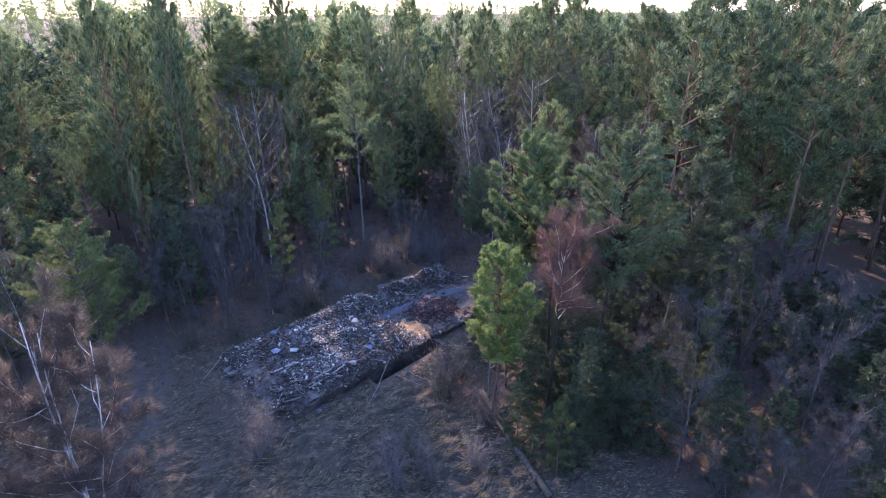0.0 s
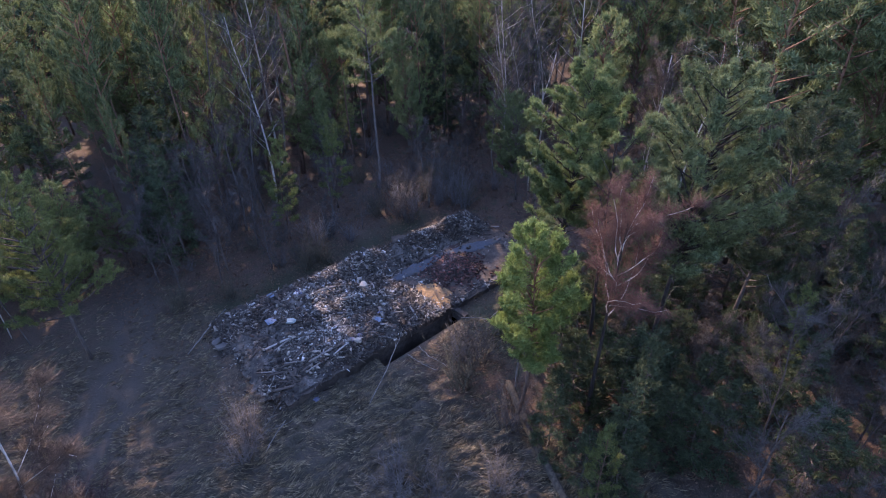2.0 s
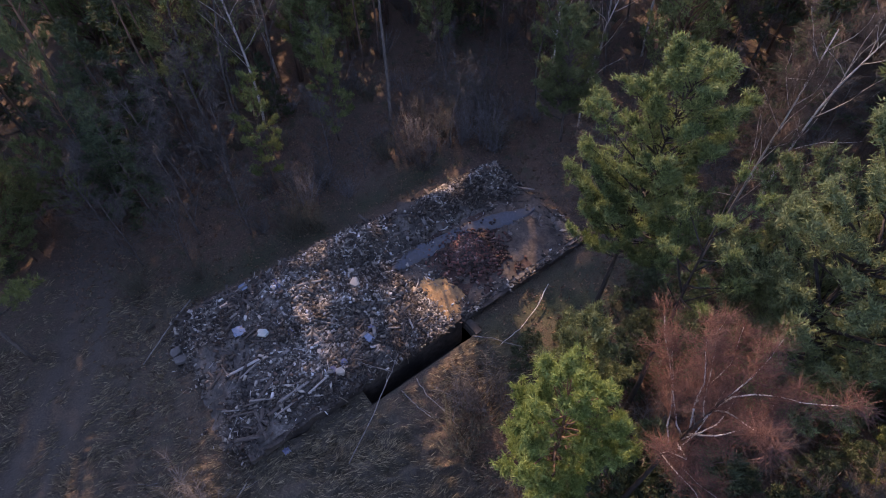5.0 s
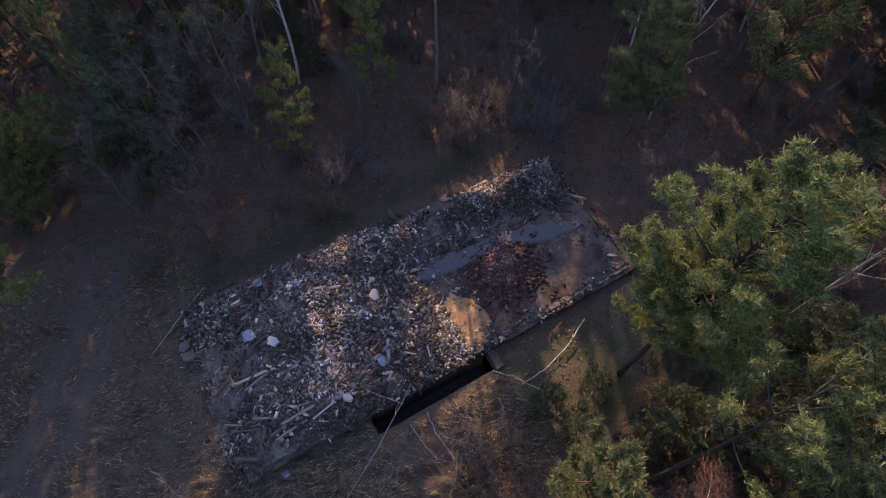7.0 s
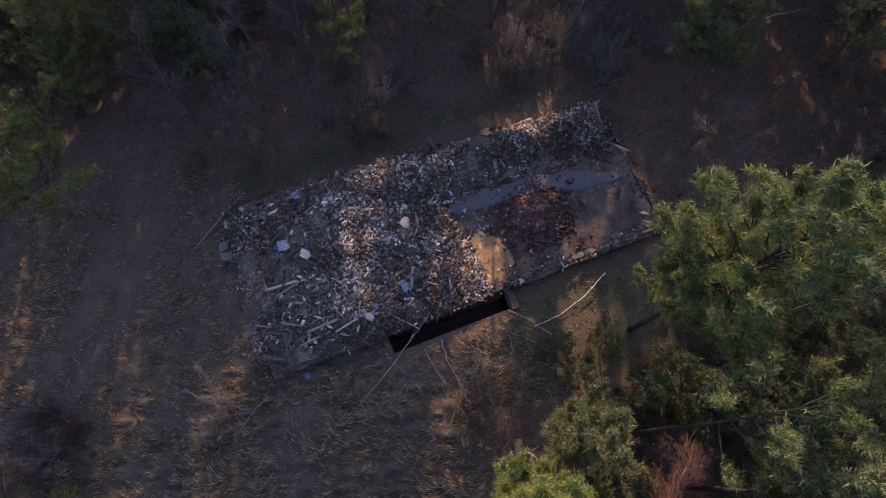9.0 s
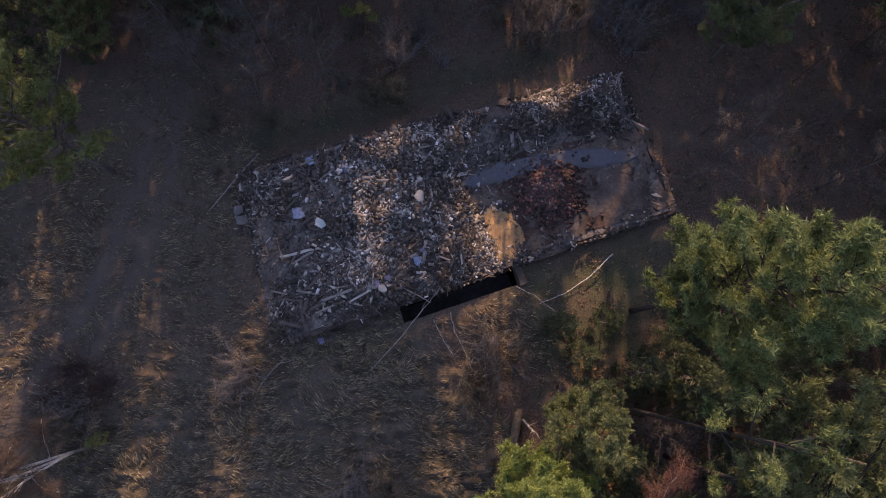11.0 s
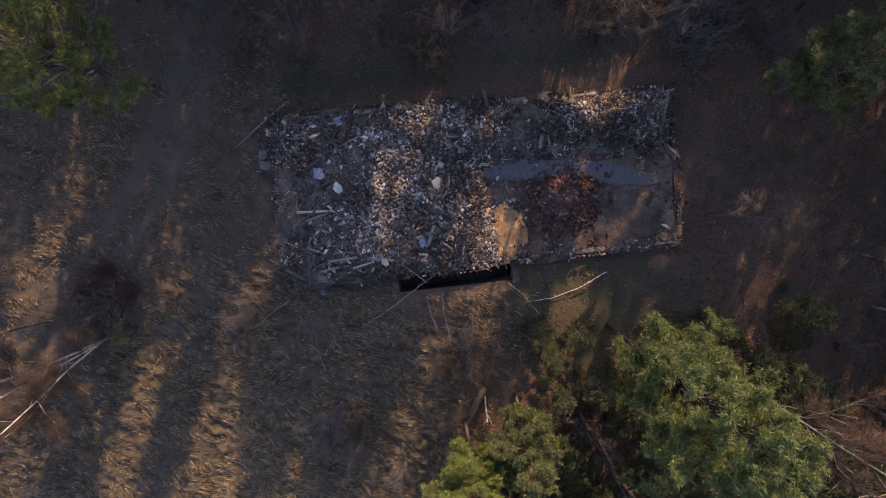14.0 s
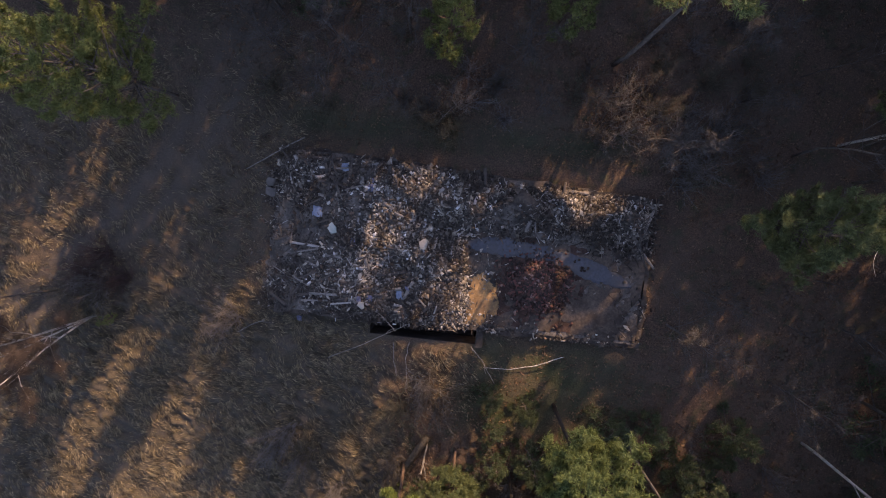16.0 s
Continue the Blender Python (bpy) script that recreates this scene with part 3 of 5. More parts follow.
def brick_pile():
    """A sprawling heap of red bricks on the cleared floor."""
    rng = np.random.default_rng(5)
    ob = bundle("brick_pile", "heap of broken dark red bricks on the bare floor", "brick pile", at=(4.1, -1.5, FLOOR))

    def top(x, y):
        r = np.hypot(x, y * 1.12) * (1 + 0.18 * wave(x * 1.4, y * 1.4, 3.0))
        return 0.6 * np.exp(-(r / 1.05) ** 2) * (1 + 0.3 * wave(x * 2.6, y * 2.6, 1.0))

    def strew(m, spread):
        x, y = rng.normal(0, spread, m), rng.normal(0, spread * 0.85, m)
        ok = (np.abs(x) < 3.0) & (y > -2.4) & (y < 1.9)
        x, y = x[ok], y[ok]
        return np.stack([x, y, top(x, y) + rng.uniform(0.0, 0.05, len(x))], -1)

    at = np.concatenate([strew(1300, 0.72), strew(260, 1.15)])
    m = len(at)
    size = np.stack([rng.uniform(0.08, 0.25, m), rng.uniform(0.06, 0.125, m), rng.uniform(0.04, 0.08, m)], -1)
    tagged(part("brick_rest", mesh_of("brick_rest", *boxes(rng, at, size, 0.5, 0.14), M_RED), ob, "smaller broken bricks and chips"), kind="stuff")
    models = [mesh_of("brick", *boxes(rng, np.zeros((1, 3)), np.array([[0.25, 0.12, 0.066]]), 0.0, 0.1), M_RED_EACH) for _ in range(4)]
    for k, p in enumerate(strew(150, 0.6)):
        b = part("brick", models[k % 4], ob)
        b.matrix_basis = pose(p[0], p[1], p[2] + 0.05, rng.normal(0, 20), rng.normal(0, 20), rng.uniform(0, 360))
    xs = np.arange(-2.4, 2.41, 0.16)
    gx, gy = np.meshgrid(xs, xs, indexing="ij")
    v = np.stack([gx, gy, top(gx, gy) - 0.05 + 0.012 * wave(gx * 5, gy * 5)], -1).reshape(-1, 3)
    k = len(xs)
    i, j = np.meshgrid(np.arange(k - 1), np.arange(k - 1), indexing="ij")
    f = np.stack([i * k + j, (i + 1) * k + j, (i + 1) * k + j + 1, i * k + j + 1], -1).reshape(-1, 4)
    part("dust_base", mesh_of("dust_base", v, f, M_RED_DUST, True), ob, "brick dust and mortar")


brick_pile()


def flat_patch(name, mat, centre, rx, ry, label, category, bend=0.0, height=0.05, seed=0, spin=0.0):
    """A low, uneven spread of material lying on the floor."""
    rs, aa = np.linspace(0, 1, 14), np.linspace(0, 2 * np.pi, 56, endpoint=False)
    gr, ga = np.meshgrid(rs, aa, indexing="ij")
    edge = 1 + 0.14 * np.sin(3 * ga + seed) + 0.12 * np.sin(7 * ga + 2 * seed) + 0.06 * np.sin(13 * ga + seed) + 0.04 * np.sin(22 * ga + 3 * seed)
    u, w = gr * np.cos(ga) * rx * edge, gr * np.sin(ga) * ry * edge
    w = w + bend * u * u
    x, y = u * math.cos(spin) - w * math.sin(spin), u * math.sin(spin) + w * math.cos(spin)
    z = height * (1 - gr ** 3) + 0.02 * wave(x * 4, y * 4, seed) * (1 - gr) - 0.06 * gr ** 6
    i, j = np.meshgrid(np.arange(13), np.arange(56), indexing="ij")
    f = np.stack([i * 56 + j, (i + 1) * 56 + j, (i + 1) * 56 + (j + 1) % 56, i * 56 + (j + 1) % 56], -1).reshape(-1, 4)
    ob = new(name, mesh_of(name, np.stack([x, y, z], -1).reshape(-1, 3), f, mat, True))
    ob.location = centre
    return tagged(ob, label, category)


def band(name, mat, line, label, category, height=0.03, seed=0):
    """A ragged strip of material along a line of (x, y, half width)."""
    line = np.array(line, float)
    pts, _ = along(np.stack([line[:, 0], line[:, 1], line[:, 2]], -1), np.linspace(0, 1, 90))
    u = np.linspace(-1, 1, 15)
    way = unit(np.gradient(pts[:, :2], axis=0))
    rag_edge = 1 + 0.22 * wave(pts[:, 0] * 1.7, pts[:, 1], seed) + 0.16 * wave(pts[:, 0] * 6, pts[:, 1] * 5, seed + 2)
    reach = pts[:, 2] * rag_edge
    x = pts[:, :1] - way[:, 1:2] * u * reach[:, None]
    y = pts[:, 1:2] + way[:, :1] * u * reach[:, None]
    z = height * (1 - np.abs(u) ** 3) + 0.012 * wave(x * 5, y * 5, seed) - 0.05 * np.abs(u) ** 6
    i, j = np.meshgrid(np.arange(89), np.arange(14), indexing="ij")
    f = np.stack([i * 15 + j, (i + 1) * 15 + j, (i + 1) * 15 + j + 1, i * 15 + j + 1], -1).reshape(-1, 4)
    ob = new(name, mesh_of(name, np.stack([x, y, z + 0 * x], -1).reshape(-1, 3), f, mat, True))
    ob.location.z = FLOOR + 0.012
    return tagged(ob, label, category)


band("screed_strip", M_CONCRETE, [(0.0, 0.2, 0.1), (0.7, 0.27, 0.42), (1.9, 0.33, 0.55), (3.6, 0.2, 0.44), (5.7, -0.15, 0.46), (7.0, -0.55, 0.5), (8.2, -0.9, 0.36), (8.9, -1.1, 0.05)], "pale blue-grey strip of bare screed across the floor", "concrete strip", 0.03, 5)
flat_patch("dust_spread", M_SLAB, (0.6, -1.0, FLOOR + 0.004), 1.25, 1.1, "brown earth and dust on the cleared floor", "dust", 0, 0.05, 7)
flat_patch("sand_spread", M_SAND, (1.05, -2.5, FLOOR + 0.014), 0.95, 1.6, "orange-yellow sand and plaster dust spread on the floor", "sand", 0, 0.07, 2)
flat_patch("dust_spread", M_SLAB, (7.2, -2.6, FLOOR + 0.01), 1.5, 1.2, "thin layer of brown dust and small debris", "dust", 0, 0.04, 4)

# ---- loose timber and objects on the ruin ----


def plank_mesh(length, width, thick, seed):
    """A split, slightly twisted board."""
    rng = np.random.default_rng(seed)
    n = 7
    s = np.linspace(-0.5, 0.5, n)
    twist, bow = rng.normal(0, 0.12), rng.normal(0, 0.03)
    rows = []
    for t in s:
        c = np.array([t * length, 0, bow * (1 - 4 * t * t) * length])
        a = twist * t * 2
        wy = np.array([0, math.cos(a), math.sin(a)]) * width / 2 * (1 + rng.normal(0, 0.05))
        wz = np.array([0, -math.sin(a), math.cos(a)]) * thick / 2
        rows += [c - wy - wz, c + wy - wz, c + wy + wz, c - wy + wz]
    v = np.array(rows)
    v[:4, 0] += rng.uniform(-0.05, 0.05, 4) * length * 0.6
    v[-4:, 0] += rng.uniform(-0.05, 0.05, 4) * length * 0.6
    f = [(4 * i + k, 4 * i + (k + 1) % 4, 4 * i + 4 + (k + 1) % 4, 4 * i + 4 + k) for i in range(n - 1) for k in range(4)]
    f += [(3, 2, 1, 0), (4 * n - 4, 4 * n - 3, 4 * n - 2, 4 * n - 1)]
    return mesh_of("plank", v, f, M_WOOD)


BOARDS = [plank_mesh(1.0, w, t, k) for k, (w, t) in enumerate([(0.125, 0.03), (0.085, 0.035), (0.17, 0.025), (0.06, 0.045)])]


def plank(x, y, length, angle, k=0, lift=0.07, pitch=0.0):
    ob = new("plank", BOARDS[k % 4])
    ob.matrix_world = pose(x, y, float(rubble_top(np.array(x), np.array(y))) + lift, 0, pitch, angle) @ Matrix.Diagonal((length, 1, 1, 1))
    return tagged(ob, "weathered grey-brown board lying in the rubble", "plank", "planks in the rubble")


for x, y, length, angle, k in [(-7.1, -3.1, 1.5, 3, 0), (-7.6, -3.5, 1.4, 5, 1), (-6.0, -3.45, 1.4, 11, 1), (-6.4, -2.85, 1.5, -6, 3), (-7.9, -3.2, 1.2, 12, 2), (-5.5, -3.6, 1.3, 16, 3), (-8.1, -2.2, 1.2, 28, 0), (-8.9, -3.45, 1.5, 86, 0), (-9.3, -2.3, 1.5, -30, 3), (-9.1, -2.65, 1.7, -24, 1),
                               (-9.6, -2.0, 1.3, -38, 3), (-8.6, -2.5, 1.1, -15, 1), (-7.05, -2.2, 1.1, 36, 0), (-7.7, -1.85, 0.9, 42, 1), (-6.6, -2.5, 1.2, 52, 3), (-4.75, -1.65, 1.5, 8, 1),
                               (-3.4, -1.6, 2.0, 14, 2), (-3.5, -2.5, 1.7, 12, 2), (-2.9, -1.9, 1.5, 22, 1), (-1.4, -3.05, 1.3, 50, 0), (-1.5, 0.45, 1.1, 82, 2), (-8.4, -0.6, 1.5, -3, 0),
                               (-8.2, -0.9, 1.2, 14, 1), (0.75, 3.3, 1.9, 97, 2), (-6.3, 3.15, 1.5, 86, 2), (-7.9, 3.1, 1.3, -40, 3), (-8.3, 2.2, 1.5, -42, 3), (-7.6, 1.9, 1.4, 32, 1),
                               (9.1, 0.95, 2.2, -66, 1), (9.4, 0.55, 1.5, -48, 0), (8.8, 1.85, 1.4, -78, 1), (4.8, 3.4, 1.1, 88, 0), (5.4, 3.5, 1.3, 2, 2), (3.2, 1.75, 0.9, 72, 2),
                               (3.5, 1.6, 0.8, 98, 1), (-8.1, 3.95, 2.4, 3, 2), (9.2, 2.4, 1.2, 75, 0), (-5.2, -2.7, 1.2, 20, 1), (-4.4, -3.0, 1.2, 30, 3), (-6.9, 2.75, 1.0, 60, 1)]:
    plank(x, y, length, angle, k)


def panel(x, y, length, width, angle, mat, label):
    """A broken sheet of board lying on the rubble."""
    ob = new("board_panel", plank_mesh(length, width, 0.04, int(abs(x * 10))))
    ob.data.materials[0] = mat
    ob.matrix_world = pose(*on_rubble(x, y, 0.14), 5, -4, angle)
    return tagged(ob, label, "panel")


rng_plank = random.Random(4)
for _ in range(130):
    x, y = rng_plank.uniform(-9.8, -1), rng_plank.uniform(-3.8, 4)
    plank(x, y, rng_plank.uniform(0.35, 1.1), rng_plank.uniform(0, 180), rng_plank.randrange(4), rng_plank.uniform(0.03, 0.1), rng_plank.gauss(0, 10))


def slab(name, mat, at, size, label, category, seed, corners=5):
    """A flat broken piece with straight, snapped edges and a chipped rim."""
    rng = np.random.default_rng(seed)
    bm = bmesh.new()
    turn = np.sort((np.arange(corners) + rng.uniform(-0.32, 0.32, corners)) * 2 * np.pi / corners)
    far = rng.uniform(0.82, 1.12, corners)
    ring = [bm.verts.new((math.cos(a) * r * size[0] / 2, math.sin(a) * r * size[1] / 2, -size[2] / 2)) for a, r in zip(turn, far)]
    base = bm.faces.new(ring)
    up = bmesh.ops.extrude_face_region(bm, geom=[base])
    for v in up["geom"]:
        if isinstance(v, bmesh.types.BMVert):
            v.co.z += size[2]
            v.co.x *= 0.94
    bmesh.ops.recalc_face_normals(bm, faces=bm.faces[:])
    bmesh.ops.bevel(bm, geom=bm.edges[:], offset=min(size) * 0.1, segments=1, affect="EDGES")
    me = bpy.data.meshes.new(name)
    bm.to_mesh(me)
    bm.free()
    me.materials.append(mat)
    ob = new(name, me)
    ob.matrix_world = pose(*at, 9 * math.sin(seed), 8 * math.cos(2 * seed), seed * 37 % 360)
    return tagged(ob, label, category)


def on_rubble(x, y, lift=0.1):
    return (x, y, float(rubble_top(np.array(x), np.array(y))) + lift)


panel(2.85, 2.75, 1.15, 0.8, -35, M_SLAB, "brown broken board panel lying on the bricks")
slab("pale_slab", M_CYAN, on_rubble(-6.95, 0.4, 0.1), (0.72, 0.58, 0.1), "pale greenish-white slab lying on the rubble", "slab", 3)
slab("plaster_block", M_PALE, on_rubble(-2.1, 0.1, 0.14), (0.74, 0.6, 0.22), "cream-coloured plaster block on top of the rubble", "block", 8)
slab("stone", M_STONE, on_rubble(-10.55, 2.5, 0.1), (0.6, 0.65, 0.16), "grey stone at the edge of the ruin", "stone", 11)
slab("stone", M_STONE, on_rubble(-10.5, 1.95, 0.1), (0.72, 0.6, 0.16), "grey stone at the edge of the ruin", "stone", 13)
slab("plaster_block", M_PALE, on_rubble(-5.1, -3.5, 0.12), (0.46, 0.5, 0.2), "white plaster lump beside the long boards", "block", 17)
for k, (x, y) in enumerate([(-4.9, -1.9), (-4.6, -2.1), (-5.3, -2.0), (-6.9, -3.2), (-2.6, 3.9), (-4.3, -2.3), (-5.7, -3.7), (-7.6, -1.6), (-7.0, -2.05), (-5.55, -1.4), (-5.1, -2.25), (-4.8, -1.2),
                             (-7.9, -3.45), (-7.2, -2.7), (-5.3, -0.6), (-5.2, -0.9), (-8.1, -3.6), (-7.7, -3.6), (-6.4, -3.75), (-6.3, 3.8), (0.9, 0.0), (5.9, 2.8), (5.7, 2.5), (9.0, -3.3)]):
    slab("plaster_piece", M_PALE, on_rubble(x, y, 0.07), (0.3 + 0.1 * (k % 4), 0.14 + 0.03 * (k % 3), 0.06), "white fragment of plaster or tile", "plaster piece", 20 + k, 4)["group"] = "white fragments"


def rag(at, size, mat, label, category, seed, name="plastic_bag"):
    """A crumpled sheet with thickness."""
    n = 12
    u = np.linspace(-0.5, 0.5, n)
    gx, gy = np.meshgrid(u, u, indexing="ij")
    rng = np.random.default_rng(seed)
    z = 0.16 * np.exp(-6 * (gx ** 2 + gy ** 2)) + 0.05 * wave(gx * 9, gy * 9, seed) + rng.normal(0, 0.01, gx.shape)
    x, y = gx * (1 + 0.2 * wave(gx * 5, gy * 6, seed)), gy * (1 + 0.25 * wave(gy * 5, gx * 4, seed + 1))
    top = np.stack([x * size, y * size, z * size], -1).reshape(-1, 3)
    v = np.concatenate([top, top - np.array([0, 0, 0.012])])
    i, j = np.meshgrid(np.arange(n - 1), np.arange(n - 1), indexing="ij")
    q = np.stack([i * n + j, (i + 1) * n + j, (i + 1) * n + j + 1, i * n + j + 1], -1).reshape(-1, 4)
    ring = [k for k in range(n)] + [k * n + n - 1 for k in range(1, n)] + [(n - 1) * n + k for k in range(n - 2, -1, -1)] + [k * n for k in range(n - 2, 0, -1)]
    rim = [(a, b, b + n * n, a + n * n) for a, b in zip(ring, ring[1:] + ring[:1])]
    f = np.concatenate([q, q[:, ::-1] + n * n, np.array(rim)])
    ob = new(name, mesh_of(name, v, f, mat, True))
    ob.location = at
    return tagged(ob, label, category)


rag(on_rubble(-7.75, 1.2, 0.05), 0.52, M_BLUE, "crumpled pale blue plastic bag on the rubble", "plastic bag", 1)
rag(on_rubble(-6.55, 3.6, 0.05), 0.38, M_BLUE, "crumpled pale blue plastic bag beside a board", "plastic bag", 2)
rag(on_rubble(-3.1, -2.75, 0.05), 0.42, M_BLUE, "crumpled bluish plastic sheet on the rubble", "plastic sheet", 3)
for k, (x, y, r) in enumerate([(-5.15, 2.67, 0.5), (-5.0, 3.1, 0.35), (-5.84, -0.2, 0.4), (-5.3, -3.2, 0.45), (-4.7, -3.1, 0.4), (-2.7, -2.4, 0.5)]):
    rag(on_rubble(x, y, 0.02), 0.75 * r, M_INDIGO, "torn bluish plastic sheet half buried in rubble", "plastic sheet", 30 + k, "plastic_sheet")["group"] = "torn plastic sheets"
rag((-8.55, -4.75, 0.02), 0.3, M_INDIGO, "small bluish-white plastic bag on the ground", "plastic bag", 5)

# ---- trees ----


def grow(rng, start, way, length, n, up=0.0, wobble=0.06):
    """A limb as a bent line of points."""
    p, d, pts = np.array(start, float), np.array(way, float), [np.array(start, float)]
    for _ in range(n - 1):
        d = unit(d + rng.normal(0, wobble, 3) + np.array([0, 0, up]))
        p = p + d * length / (n - 1)
        pts.append(p.copy())
    return np.array(pts)


def conifer(seed, H, R, base, limbs, subs, k, blade, width, style, needle, label, bark_mat=None, lean=0.02, coarse=0):
    """A pine or spruce: trunk, limbs in rising tiers, and needle tufts on side shoots."""
    rng = np.random.default_rng(seed)
    ob = bundle("pine_tree" if style != "cone" else "spruce_tree", label, "tree", "forest trees")
    trunk = grow(rng, (0, 0, -0.3), (rng.normal(0, lean), rng.normal(0, lean), 1), H + 0.2, 9, 0.12, 0.035)
    rr = H * 0.0065 + 0.03
    stem = part("trunk", mesh_of("trunk", *tube(trunk, rr * (1 - np.linspace(0, 0.93, 9)), 8), bark_mat or M_PINE_BARK, True), ob)
    wood, at, way = [], [], []
    for n in range(limbs):
        t = (n + rng.uniform(0, 1)) / limbs
        h = base + (H - base) * t ** 0.9
        if style == "cone":
            reach, rise = R * (1 - t) ** 0.85 + 0.25, radians(-12 + 45 * t)
        elif style == "dome":
            # tips spread evenly over a lumpy egg; each limb leaves the trunk well below its tip
            up, az = 1 - 1.75 * t, 2.4 * n + rng.normal(0, 0.3)
            belly = base + 0.42 * (H - base)
            lump_of = 1 + 0.22 * math.sin(3 * az + 3 * up + seed) + 0.16 * math.sin(5 * az - 7 * up + 2 * seed)
            flat = R * math.sqrt(max(0.0, 1 - up * up)) * lump_of * rng.uniform(0.72, 1.05)
            tip_z = belly + up * ((H - belly) if up > 0 else (belly - base)) * min(1.0, 0.9 + 0.1 * lump_of)
            h = max(base * 0.8, min(H * 0.93, tip_z - 0.55 * flat - 0.25))
            rise = math.atan2(tip_z - h, max(flat, 0.15))
            reach = flat
        elif style == "flat":
            reach, rise = R * (0.55 + 0.45 * math.sin(math.pi * min(1, 0.25 + 0.75 * t))) * (1 - 0.55 * t ** 3), radians(8 + 55 * t)
        else:
            reach, rise = R * math.sqrt(max(0.04, 1 - ((t - 0.3) / 0.72) ** 2)), radians(5 + 62 * t ** 1.3)
        if style != "dome":
            reach *= rng.uniform(0.7, 1.15)
            az = 2.4 * n + rng.normal(0, 0.35)
        d = np.array([math.cos(az) * math.cos(rise), math.sin(az) * math.cos(rise), math.sin(rise)])
        p0, _ = along(trunk, np.array([(h + 0.3) / (H + 0.2)]))
        long = math.hypot(reach, tip_z - h) if style == "dome" else reach / max(0.35, math.cos(rise)) * (0.8 if rise > 0.8 else 1)
        if style == "dome":
            reach = max(reach, 0.55 * long)
        pts = grow(rng, p0[0], d, long, 6, 0.07 if style != "cone" else 0.03, 0.08)
        if coarse:
            wood.append(tube(pts[::5], np.array([0.015 + 0.016 * reach, 0.01]), 3))
        else:
            part("limb", mesh_of("limb", *tube(pts, np.linspace(0.012 + 0.014 * reach, 0.008, 6), 4), bark_mat or M_PINE_BARK), stem)
        m = max(3, int(subs * (0.4 + reach / R)))
        s = rng.uniform(0.0, 1, m) ** (0.5 if style == "dome" else 0.65) * 0.78 + 0.22
        c, w = along(pts, s)
        side = unit(np.cross(w, np.array([0, 0, 1.0])) * rng.choice([-1, 1], m)[:, None] + 0.9 * w + rng.normal(0, 0.3, (m, 3)) + np.array([0, 0, 0.3 if style != "cone" else -0.05]))
        ln = (0.18 + 0.3 * reach * (1.15 - s))[:, None] * rng.uniform(0.6, 1.2, (m, 1))
        tip = c + side * ln
        if not coarse:
            wood.append(cones(c, tip, 0.009))
        for u in ((0.35, 0.7, 1.0) if coarse < 2 else (0.7,)):
            at.append(c + side * ln * u + rng.normal(0, 0.05, (m, 3)))
            way.append(side * 0.8 + np.array([0, 0, 0.45 if style != "cone" else 0.1]))
        at.append(pts[-1:])
        way.append(unit(pts[-1:] - pts[-2:-1]))
    tagged(part("branchwork", mesh_of("branchwork", *join(wood), bark_mat or M_PINE_BARK), ob), kind="stuff")
    tagged(part("crown", mesh_of("crown", *tufts(rng, np.concatenate(at), np.concatenate(way), k, blade, width, 0.75 if coarse else 1.3, True), needle), ob), kind="stuff")
    return ob


